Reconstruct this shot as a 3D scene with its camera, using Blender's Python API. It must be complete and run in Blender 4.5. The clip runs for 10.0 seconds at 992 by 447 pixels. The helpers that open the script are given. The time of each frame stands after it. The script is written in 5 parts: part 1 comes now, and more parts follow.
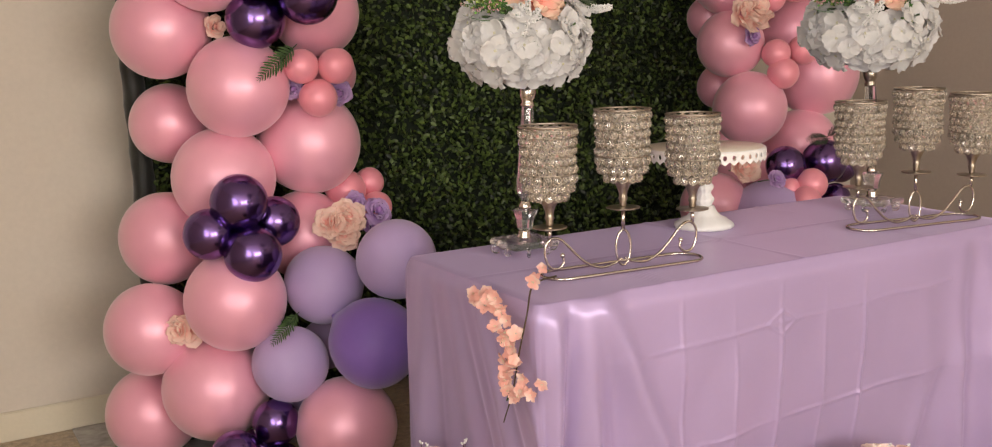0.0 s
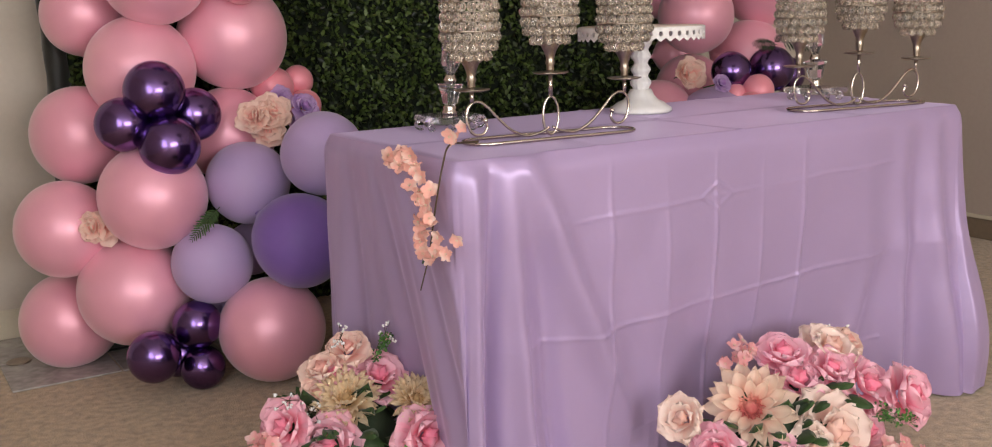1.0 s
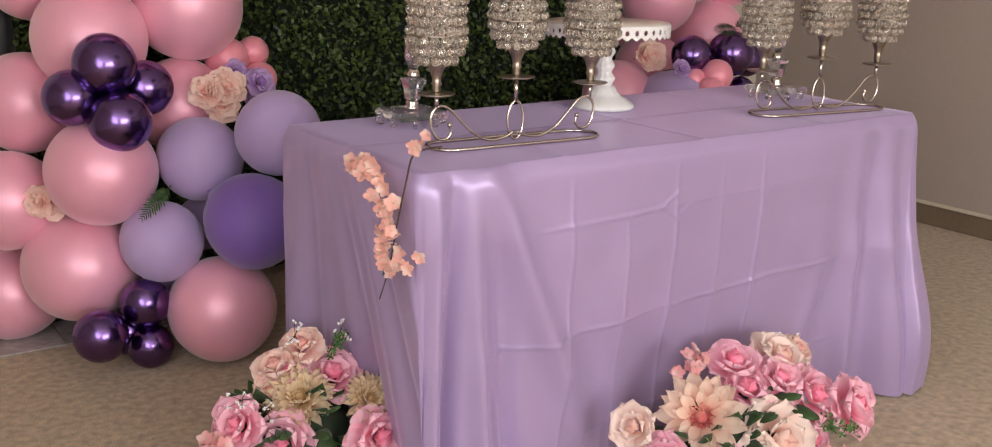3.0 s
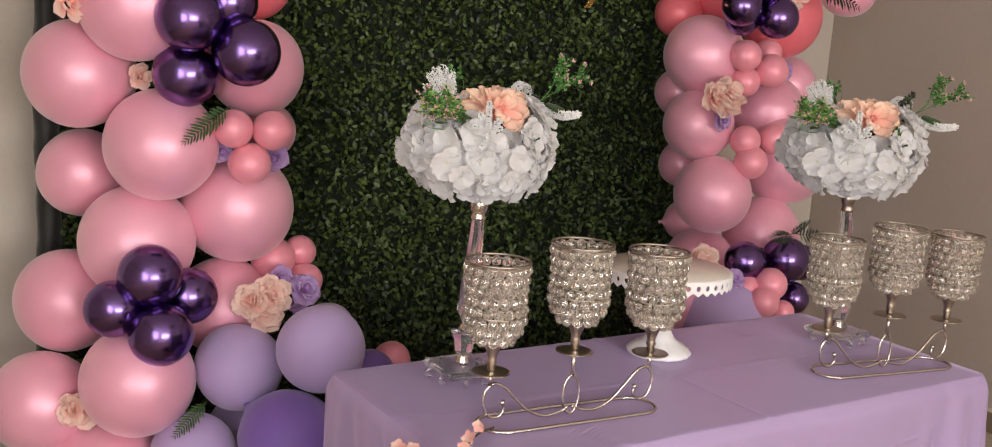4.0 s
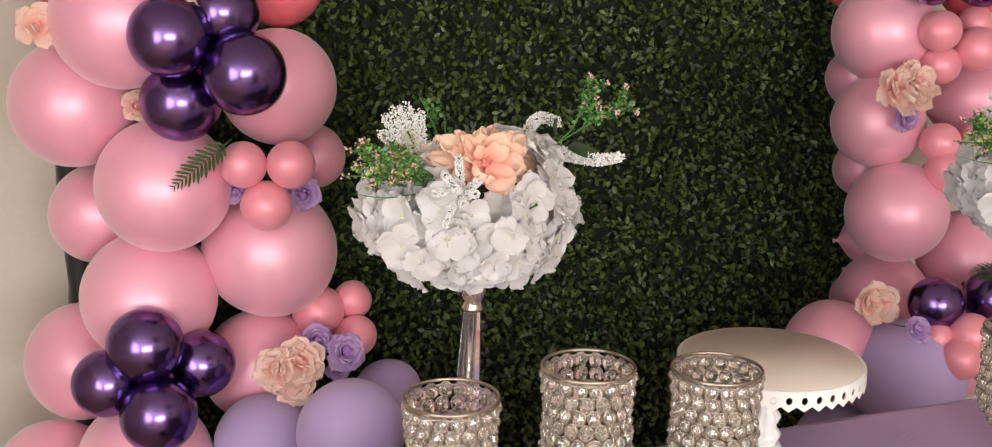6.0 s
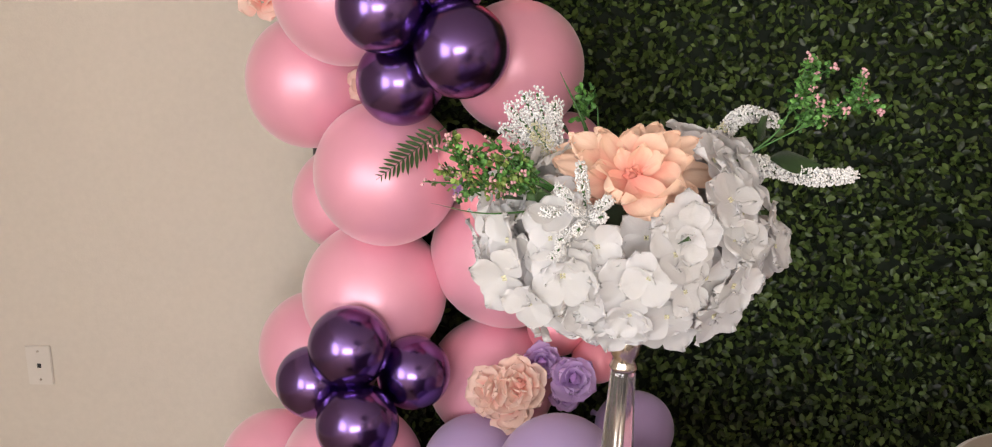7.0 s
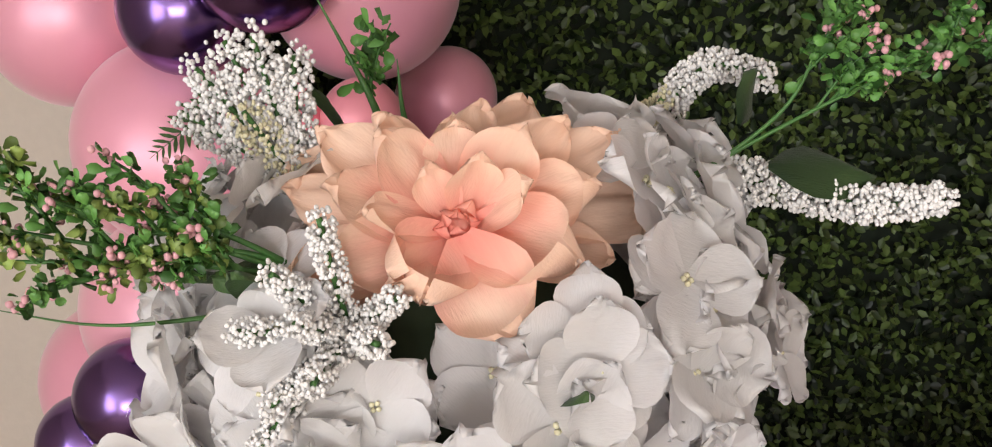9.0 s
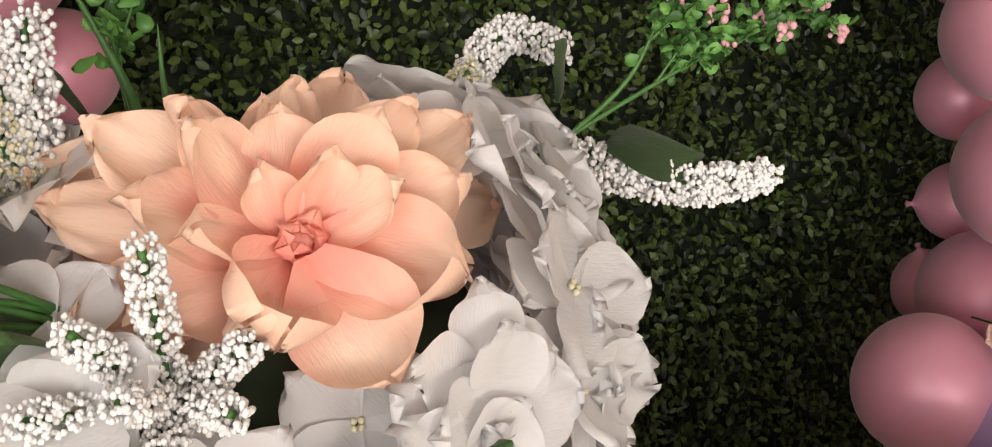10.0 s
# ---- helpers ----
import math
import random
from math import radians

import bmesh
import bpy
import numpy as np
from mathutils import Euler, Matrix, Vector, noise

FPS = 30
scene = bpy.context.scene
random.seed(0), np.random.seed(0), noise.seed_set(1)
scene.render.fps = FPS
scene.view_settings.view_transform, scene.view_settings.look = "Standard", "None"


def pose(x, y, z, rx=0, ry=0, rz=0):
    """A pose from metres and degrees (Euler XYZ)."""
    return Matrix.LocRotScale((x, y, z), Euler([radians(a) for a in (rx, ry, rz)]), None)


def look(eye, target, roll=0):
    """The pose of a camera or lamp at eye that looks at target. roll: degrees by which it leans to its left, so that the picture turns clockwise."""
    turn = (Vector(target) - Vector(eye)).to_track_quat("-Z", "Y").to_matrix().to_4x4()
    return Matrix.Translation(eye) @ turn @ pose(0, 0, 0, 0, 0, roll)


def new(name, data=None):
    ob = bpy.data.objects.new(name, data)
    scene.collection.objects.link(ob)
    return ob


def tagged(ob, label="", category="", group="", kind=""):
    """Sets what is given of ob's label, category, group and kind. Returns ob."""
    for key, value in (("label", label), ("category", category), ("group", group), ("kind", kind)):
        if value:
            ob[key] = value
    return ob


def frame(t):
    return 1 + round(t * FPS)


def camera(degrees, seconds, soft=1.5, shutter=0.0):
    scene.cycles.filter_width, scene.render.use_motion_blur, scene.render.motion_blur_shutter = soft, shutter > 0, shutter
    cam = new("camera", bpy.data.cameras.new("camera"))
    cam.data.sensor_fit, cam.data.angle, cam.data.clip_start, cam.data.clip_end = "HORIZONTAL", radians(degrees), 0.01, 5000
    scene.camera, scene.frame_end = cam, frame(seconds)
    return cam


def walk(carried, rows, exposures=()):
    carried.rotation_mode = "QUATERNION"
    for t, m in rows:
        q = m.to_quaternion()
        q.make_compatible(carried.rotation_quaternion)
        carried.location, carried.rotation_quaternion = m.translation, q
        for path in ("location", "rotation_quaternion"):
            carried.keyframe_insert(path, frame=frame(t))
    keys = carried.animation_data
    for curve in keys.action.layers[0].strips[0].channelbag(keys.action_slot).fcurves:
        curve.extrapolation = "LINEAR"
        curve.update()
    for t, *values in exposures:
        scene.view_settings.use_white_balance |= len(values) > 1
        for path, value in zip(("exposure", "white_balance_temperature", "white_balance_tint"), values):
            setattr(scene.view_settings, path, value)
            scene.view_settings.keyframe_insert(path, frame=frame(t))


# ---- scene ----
cam = camera(50.5, 10.0, soft=1.1)
PATH = [
    (0, (0.153, -0.014, 1.269), (1.13, 1.695, 0.918), -1.7),
    (0.5, (0.225, 0.025, 1.145), (1.19, 1.734, 0.758), -2.0),
    (1, (0.265, 0.012, 1.031), (1.294, 1.678, 0.623), -1.5),
    (1.5, (0.281, -0.012, 0.927), (1.354, 1.592, 0.404), -1.0),
    (2, (0.252, -0.013, 0.873), (1.337, 1.562, 0.29), -0.6),
    (2.2, (0.251, -0.008, 0.912), (1.339, 1.562, 0.32), -0.4),
    (3.3, (0.274, 0.111, 1.27), (1.382, 1.708, 0.799), 2.1),
    (3.5, (0.282, 0.14, 1.341), (1.39, 1.749, 0.913), 2.7),
    (4, (0.301, 0.248, 1.502), (1.371, 1.899, 1.139), 3.9),
    (4.5, (0.383, 0.394, 1.582), (1.431, 2.057, 1.211), 3.2),
    (5, (0.565, 0.433, 1.609), (1.531, 2.145, 1.237), 2.3),
    (5.2, (0.647, 0.446, 1.609), (1.534, 2.198, 1.228), 1.9),
    (6.3, (1.105, 0.746, 1.598), (1.632, 2.614, 1.116), -0.1),
    (6.5, (1.183, 0.814, 1.583), (1.589, 2.712, 1.099), -0.5),
    (7, (1.383, 0.978, 1.558), (1.271, 2.915, 1.072), -0.6),
    (7.5, (1.511, 1.141, 1.531), (1.175, 3.052, 1.044), -1.4),
    (8, (1.537, 1.371, 1.509), (1.198, 3.28, 1.019), -1.7),
    (8.5, (1.503, 1.512, 1.503), (1.221, 3.421, 0.976), -3.1),
    (9, (1.479, 1.608, 1.488), (1.479, 3.507, 0.859), -1.5),
    (9.5, (1.457, 1.674, 1.478), (1.84, 3.522, 0.816), 0.4),
    (10, (1.387, 1.717, 1.472), (2.153, 3.436, 0.795), 3.1),
]
walk(cam, [(t, look(eye, target, roll)) for t, eye, target, roll in PATH],
     exposures=[(0.0, -0.28, 7100, 10), (1.0, -0.46, 6550, 10), (2.0, -0.46, 6450, 10), (3.5, -0.32, 6500, 10), (5.0, -0.06, 6550, 10), (7.0, 0.0, 6450, 10), (8.0, -0.12, 6150, 10),
                (9.0, -0.14, 6400, 10), (9.5, -0.06, 6500, 10), (10.0, 0.0, 6700, 10)])

# ---- light: daylight from a window behind the camera, plus an added side fill ----
world = bpy.data.worlds.new("sky")
scene.world = world
world.use_nodes = True
wn = world.node_tree
sky = wn.nodes.new("ShaderNodeTexSky")
sky.sky_type, sky.sun_disc = "NISHITA", False
sky.sun_elevation, sky.sun_rotation = radians(40), radians(150)
wn.nodes["Background"].inputs["Strength"].default_value = 0.12
wn.links.new(sky.outputs["Color"], wn.nodes["Background"].inputs["Color"])
scene.view_settings.exposure = 0.0

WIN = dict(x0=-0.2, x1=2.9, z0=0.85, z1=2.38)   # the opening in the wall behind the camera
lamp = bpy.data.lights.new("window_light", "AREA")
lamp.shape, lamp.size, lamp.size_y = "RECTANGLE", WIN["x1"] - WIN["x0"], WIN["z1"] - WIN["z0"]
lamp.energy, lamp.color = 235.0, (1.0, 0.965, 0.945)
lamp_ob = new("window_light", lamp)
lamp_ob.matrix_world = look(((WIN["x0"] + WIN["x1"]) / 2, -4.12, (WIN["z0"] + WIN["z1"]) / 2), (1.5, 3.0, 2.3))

WIN2 = dict(y0=-2.2, y1=0.6, z0=0.7, z1=2.35)  # a second, unseen opening in the side wall, added for fill light
lamp2 = bpy.data.lights.new("side_fill_light", "AREA")
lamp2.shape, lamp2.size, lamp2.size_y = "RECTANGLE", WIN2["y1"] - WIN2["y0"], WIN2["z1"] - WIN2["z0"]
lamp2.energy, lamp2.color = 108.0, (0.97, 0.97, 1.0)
lamp2_ob = new("side_fill_light", lamp2)
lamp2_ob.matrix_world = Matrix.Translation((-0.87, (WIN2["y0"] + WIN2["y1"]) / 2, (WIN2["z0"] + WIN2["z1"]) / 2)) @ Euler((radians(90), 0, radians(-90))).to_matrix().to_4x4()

# ---- materials ----
def material(name, base, rough=0.5, metal=0.0, vary=0.08, scale=8.0, fine=90.0, bump=0.0, bump_scale=None,
             sheen=0.0, coat=0.0, trans=0.0, ior=1.45, aniso=0.0, per_object=0.0, per_island=0.0, second=None, sub=0.0, spec=0.5, stops=None):
    """A principled surface with variation at two scales, in object space."""
    m = bpy.data.materials.new(name)
    m.use_nodes = True
    t = m.node_tree
    p = t.nodes["Principled BSDF"]
    c = t.nodes.new("ShaderNodeTexCoord")
    big = t.nodes.new("ShaderNodeTexNoise")
    big.inputs["Scale"].default_value, big.inputs["Detail"].default_value = scale, 4.0
    small = t.nodes.new("ShaderNodeTexNoise")
    small.inputs["Scale"].default_value, small.inputs["Detail"].default_value = fine, 3.0
    for n in (big, small):
        t.links.new(c.outputs["Object"], n.inputs["Vector"])
    add = t.nodes.new("ShaderNodeMath")
    add.operation = "MULTIPLY_ADD"
    add.inputs[1].default_value = 0.5
    t.links.new(small.outputs["Fac"], add.inputs[0])
    half = t.nodes.new("ShaderNodeMath")
    half.operation = "MULTIPLY"
    half.inputs[1].default_value = 0.5
    t.links.new(big.outputs["Fac"], half.inputs[0])
    t.links.new(half.outputs[0], add.inputs[2])
    fac = add.outputs[0]
    if per_object or per_island:
        info = t.nodes.new("ShaderNodeObjectInfo" if per_object else "ShaderNodeNewGeometry")
        k = per_object or per_island
        mix = t.nodes.new("ShaderNodeMix")
        mix.inputs[0].default_value = k
        t.links.new(fac, mix.inputs[2])
        t.links.new(info.outputs["Random" if per_object else "Random Per Island"], mix.inputs[3])
        fac = mix.outputs[0]
    ramp = t.nodes.new("ShaderNodeValToRGB")
    lo = [max(0, v * (1 - vary)) for v in base]
    hi = [min(1, v * (1 + vary)) for v in (second or base)]
    ramp.color_ramp.elements[0].position, ramp.color_ramp.elements[1].position = stops or ((0.3, 0.7) if not (per_object or per_island) else (0.1, 0.9))
    ramp.color_ramp.elements[0].color, ramp.color_ramp.elements[1].color = (*lo, 1), (*hi, 1)
    t.links.new(fac, ramp.inputs[0])
    t.links.new(ramp.outputs[0], p.inputs["Base Color"])
    p.inputs["Roughness"].default_value, p.inputs["Metallic"].default_value = rough, metal
    p.inputs["Sheen Weight"].default_value, p.inputs["Coat Weight"].default_value = sheen, coat
    p.inputs["Transmission Weight"].default_value, p.inputs["IOR"].default_value = trans, ior
    p.inputs["Anisotropic"].default_value = aniso
    p.inputs["Specular IOR Level"].default_value = spec
    p.inputs["Coat Roughness"].default_value = 0.28
    if sub:
        p.inputs["Subsurface Weight"].default_value = sub
        p.inputs["Subsurface Radius"].default_value = (0.01, 0.008, 0.007)
        p.inputs["Subsurface Scale"].default_value = 0.6
    if bump:
        b = t.nodes.new("ShaderNodeBump")
        b.inputs["Strength"].default_value, b.inputs["Distance"].default_value = bump, 0.004
        n = small
        if bump_scale:
            n = t.nodes.new("ShaderNodeTexNoise")
            n.inputs["Scale"].default_value, n.inputs["Detail"].default_value = bump_scale, 5.0
            t.links.new(c.outputs["Object"], n.inputs["Vector"])
        t.links.new(n.outputs["Fac"], b.inputs["Height"])
        t.links.new(b.outputs["Normal"], p.inputs["Normal"])
    return m


WALL = material("wall_paint", (0.61, 0.55, 0.475), 0.75, vary=0.04, scale=1.5, fine=60, bump=0.12, bump_scale=180)
# the wall paint again, darkened to carry the dimmer light on the right
WALL_R = material("wall_paint_shaded", (0.42, 0.355, 0.305), 0.75, vary=0.04, scale=1.5, fine=60, bump=0.12, bump_scale=180)
CEIL = material("ceiling_paint", (0.90, 0.88, 0.86), 0.85, vary=0.03, scale=2, fine=80, bump=0.15, bump_scale=120)
TRIM = material("trim_paint", (0.66, 0.60, 0.47), 0.45, vary=0.04, scale=4, fine=90)
CARPET = material("carpet", (0.42, 0.315, 0.192), 0.95, vary=0.6, scale=44, fine=300, bump=1.0, bump_scale=200, sheen=0.3)
TILE = material("grey_marble", (0.40, 0.38, 0.36), 0.25, vary=0.35, scale=9, fine=40, bump=0.03)
PLASTIC = material("white_plastic", (0.64, 0.59, 0.53), 0.35, vary=0.02, scale=20)
DARK = material("dark_slot", (0.03, 0.03, 0.03), 0.6)
PINK = material("pearl_pink_latex", (0.82, 0.35, 0.47), 0.38, metal=0.18, vary=0.05, scale=5, fine=160, per_object=0.5, second=(0.86, 0.40, 0.51), sheen=0.35, coat=0.3, bump=0.02)
PINK.node_tree.nodes["Principled BSDF"].inputs["Coat Weight"].default_value = 0.9
PINK.node_tree.nodes["Principled BSDF"].inputs["Coat Roughness"].default_value = 0.42
PINK_S = material("coral_pink_latex", (0.86, 0.31, 0.38), 0.40, metal=0.15, vary=0.05, scale=8, fine=160, per_object=0.4, sheen=0.2, coat=0.15, bump=0.02)
ROSY = material("deep_pink_latex", (0.84, 0.18, 0.22), 0.38, metal=0.15, vary=0.05, scale=8, fine=160, coat=0.15, bump=0.02)
LILAC = material("lilac_latex", (0.45, 0.33, 0.58), 0.58, metal=0.0, vary=0.05, scale=5, fine=160, per_object=0.4, sheen=0.3, coat=0.0, bump=0.02)
PURPLE = material("purple_latex", (0.19, 0.10, 0.38), 0.58, vary=0.05, scale=5, fine=160, sheen=0.3, coat=0.0, bump=0.02)
CHROME = material("purple_chrome_latex", (0.175, 0.105, 0.29), 0.2, metal=1.0, vary=0.06, scale=6, fine=200, per_object=0.3, bump=0.01)
LEAF_B = material("boxwood_leaf", (0.009, 0.019, 0.006), 0.42, vary=0.3, scale=3, fine=30, per_island=0.65, second=(0.095, 0.145, 0.032), spec=0.45, stops=(0.28, 1.0))
BACKING = material("hedge_mesh_backing", (0.008, 0.014, 0.006), 0.9, vary=0.3)
FABRIC = material("black_fabric", (0.014, 0.016, 0.013), 0.55, vary=0.3, scale=25, fine=300, sheen=0.3, bump=0.3, bump_scale=60)
SATIN = material("lilac_satin", (0.385, 0.288, 0.475), 0.37, metal=0.20, vary=0.06, scale=3, fine=700, sheen=0.50, aniso=0.3, bump=0.10, bump_scale=16)
SATIN.node_tree.nodes["Principled BSDF"].inputs["Sheen Tint"].default_value = (0.80, 0.64, 0.95, 1)
SATIN.node_tree.nodes["Principled BSDF"].inputs["Sheen Roughness"].default_value = 0.4
WOOD = material("table_board", (0.45, 0.42, 0.38), 0.5, vary=0.08)
SILVER = material("brushed_silver", (0.62, 0.56, 0.50), 0.22, metal=1.0, vary=0.12, scale=20, fine=250, bump=0.03)
PEWTER = material("aged_silver", (0.42, 0.36, 0.30), 0.30, metal=1.0, vary=0.25, scale=30, fine=250, bump=0.05)
CRYSTAL = material("crystal", (0.95, 0.94, 0.95), 0.04, vary=0.01, trans=0.95, ior=1.52)
BEAD = material("crystal_bead", (0.89, 0.82, 0.73), 0.06, vary=0.08, trans=0.88, ior=1.55, per_object=0.5)
WHITE = material("white_enamel", (0.82, 0.80, 0.78), 0.3, vary=0.03, scale=10, fine=120, bump=0.04, bump_scale=40)
CREAM = material("cream_plate_top", (0.72, 0.64, 0.55), 0.32, vary=0.03, scale=6, fine=120)
GOLD = material("gold_mirror_acrylic", (0.80, 0.52, 0.16), 0.25, metal=0.9, vary=0.06)
GLASS = material("window_glass", (0.95, 0.97, 0.97), 0.02, trans=1.0, ior=1.45, vary=0.01)
BROWN = material("brown_skirting", (0.20, 0.15, 0.10), 0.5, vary=0.15, scale=6, fine=60)

# ---- helpers for meshes ----
def mesh_from(name, verts, faces, mat, smooth=True):
    me = bpy.data.meshes.new(name)
    me.from_pydata([tuple(v) for v in verts], [], faces)
    me.materials.append(mat)
    if smooth:
        me.polygons.foreach_set("use_smooth", [True] * len(me.polygons))
    me.update()
    return me


def mesh_bm(name, bm, mat, smooth=True):
    me = bpy.data.meshes.new(name)
    bm.to_mesh(me)
    bm.free()
    me.materials.append(mat)
    if smooth:
        me.polygons.foreach_set("use_smooth", [True] * len(me.polygons))
    return me


def part(name, data, parent, m=None, label=""):
    """One mesh object under a thing or a part, at the pose m within it."""
    ob = new(name, data)
    ob.parent = parent
    if m is not None:
        ob.matrix_basis = m
    return tagged(ob, label) if label else ob


def thing(name, m, label, category, group="", kind="", data=None):
    ob = new(name, data)
    ob.matrix_basis = m
    return tagged(ob, label, category, group, kind)


def box_bm(x0, x1, y0, y1, z0, z1, bevel=0.0, seg=2):
    bm = bmesh.new()
    bmesh.ops.create_cube(bm, size=1.0, matrix=Matrix.Translation(((x0 + x1) / 2, (y0 + y1) / 2, (z0 + z1) / 2)) @ Matrix.Diagonal((x1 - x0, y1 - y0, z1 - z0, 1)))
    if bevel:
        bmesh.ops.bevel(bm, geom=bm.edges[:], offset=bevel, segments=seg, affect="EDGES")
    return bm


def lathe(profile, seg=32, ribs=0, rib_depth=0.0):
    """A turned body from (radius, height) pairs; ribs flute it."""
    verts, faces = [], []
    n = len(profile)
    for i, (r, z) in enumerate(profile):
        for k in range(seg):
            a = 2 * math.pi * k / seg
            q = r * (1 + (rib_depth * math.cos(ribs * a) if ribs else 0))
            verts.append((q * math.cos(a), q * math.sin(a), z))
    for i in range(n - 1):
        for k in range(seg):
            k2 = (k + 1) % seg
            faces.append((i * seg + k, i * seg + k2, (i + 1) * seg + k2, (i + 1) * seg + k))
    faces.append(tuple(range(seg))[::-1])
    faces.append(tuple((n - 1) * seg + k for k in range(seg)))
    return verts, faces


def tube(points, radius, seg=8, closed=False, taper=1.0):
    """A rod along points."""
    pts = [Vector(p) for p in points]
    n = len(pts)
    verts, faces = [], []
    side = None
    for i, p in enumerate(pts):
        a = pts[(i - 1) % n] if (closed or i > 0) else p
        b = pts[(i + 1) % n] if (closed or i < n - 1) else p
        d = (b - a).normalized() if (b - a).length > 1e-9 else Vector((0, 0, 1))
        if side is None:
            side = d.orthogonal().normalized()
        side = (side - d * side.dot(d))
        side = side.normalized() if side.length > 1e-6 else d.orthogonal().normalized()
        up = d.cross(side)
        r = radius * (1 + (taper - 1) * i / max(1, n - 1))
        for k in range(seg):
            q = 2 * math.pi * k / seg
            verts.append(p + side * (r * math.cos(q)) + up * (r * math.sin(q)))
    m = n if closed else n - 1
    for i in range(m):
        j = (i + 1) % n
        for k in range(seg):
            k2 = (k + 1) % seg
            faces.append((i * seg + k, i * seg + k2, j * seg + k2, j * seg + k))
    if not closed:
        faces.append(tuple(range(seg))[::-1])
        faces.append(tuple((n - 1) * seg + k for k in range(seg)))
    return verts, faces


def merge(pieces):
    verts, faces = [], []
    for v, f in pieces:
        o = len(verts)
        verts.extend(v)
        faces.extend(tuple(i + o for i in q) for q in f)
    return verts, faces


def moved(piece, m):
    return [m @ Vector(v) for v in piece[0]], piece[1]


def ball(r, seg=12, rings=8):
    v, f = lathe([(max(1e-4, r * math.sin(math.pi * i / rings)), -r * math.cos(math.pi * i / rings)) for i in range(rings + 1)], seg)
    return v, f


def aim(direction, spin=0.0):
    """A turn that takes +z to direction."""
    return Vector(direction).to_track_quat("Z", "Y").to_matrix().to_4x4() @ Matrix.Rotation(spin, 4, "Z")

# ---- the room ----
X0, X1, Y0, Y1, TOP = -0.75, 4.32, -4.0, 3.66, 2.45


def structure(name, bm, mat, label, category, smooth=False):
    return tagged(new(name, mesh_bm(name, bm, mat, smooth)), label, category, kind="structure")


structure("floor", box_bm(X0, X1, Y0, Y1, -0.12, 0.0), CARPET, "short-pile beige brown carpet covering the floor", "floor")
structure("wall_back", box_bm(X0 - 0.12, X1 + 0.12, Y1, Y1 + 0.12, -0.12, TOP), WALL, "plain cream painted wall behind the backdrop", "wall")
structure("wall_right", box_bm(X1, X1 + 0.12, Y0, Y1, -0.12, TOP), WALL_R, "plain painted side wall with its shade put into the colour", "wall")
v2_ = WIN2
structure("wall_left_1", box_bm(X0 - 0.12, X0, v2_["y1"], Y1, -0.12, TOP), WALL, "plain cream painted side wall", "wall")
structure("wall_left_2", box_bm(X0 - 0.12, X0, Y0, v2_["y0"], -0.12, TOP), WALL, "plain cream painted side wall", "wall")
structure("wall_left_3", box_bm(X0 - 0.12, X0, v2_["y0"], v2_["y1"], -0.12, v2_["z0"]), WALL, "cream painted wall under the added side window", "wall")
structure("wall_left_4", box_bm(X0 - 0.12, X0, v2_["y0"], v2_["y1"], v2_["z1"], TOP), WALL, "cream painted wall over the added side window", "wall")
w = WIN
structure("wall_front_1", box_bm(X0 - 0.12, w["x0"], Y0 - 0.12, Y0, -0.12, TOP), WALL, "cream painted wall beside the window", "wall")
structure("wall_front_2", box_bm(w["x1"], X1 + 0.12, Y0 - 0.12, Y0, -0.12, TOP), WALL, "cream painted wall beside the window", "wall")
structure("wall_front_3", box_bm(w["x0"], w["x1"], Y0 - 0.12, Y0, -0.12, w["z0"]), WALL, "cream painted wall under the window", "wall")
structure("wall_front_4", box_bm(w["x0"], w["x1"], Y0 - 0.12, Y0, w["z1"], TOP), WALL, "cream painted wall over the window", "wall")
structure("ceiling", box_bm(X0 - 0.12, X1 + 0.12, Y0 - 0.12, Y1 + 0.12, TOP, TOP + 0.1), CEIL, "plain white ceiling", "ceiling")
structure("baseboard_back", box_bm(X0, X1, Y1 - 0.014, Y1 - 0.001, 0.001, 0.10, 0.004), TRIM, "cream painted skirting board along the wall", "baseboard")
structure("baseboard_right", box_bm(X1 - 0.014, X1 - 0.001, Y0, Y1 - 0.016, 0.001, 0.088, 0.004), BROWN, "dark brown skirting board along the side wall", "baseboard")
structure("trim_right", box_bm(X1 - 0.02, X1 - 0.001, Y0, Y1 - 0.016, 0.089, 0.104, 0.004), TRIM, "pale cap strip on the dark skirting board", "trim")
structure("baseboard_left", box_bm(X0 + 0.001, X0 + 0.014, Y0, Y1 - 0.016, 0.001, 0.10, 0.004), TRIM, "cream painted skirting board along the wall", "baseboard")

window = tagged(new("window_1"), "white framed window letting in soft daylight", "window", kind="structure")
bars = [(w["x0"], w["x0"] + 0.05, w["z0"], w["z1"]), (w["x1"] - 0.05, w["x1"], w["z0"], w["z1"]),
        (w["x0"] + 0.05, w["x1"] - 0.05, w["z0"], w["z0"] + 0.05), (w["x0"] + 0.05, w["x1"] - 0.05, w["z1"] - 0.05, w["z1"]),
        ((w["x0"] + w["x1"]) / 2 - 0.04, (w["x0"] + w["x1"]) / 2 + 0.04, w["z0"] + 0.05, w["z1"] - 0.05)]
for a, b, c, d in bars:
    part("window_frame", mesh_bm("window_frame", box_bm(a, b, Y0 - 0.08, Y0 - 0.03, c, d, 0.004), TRIM, False), window)

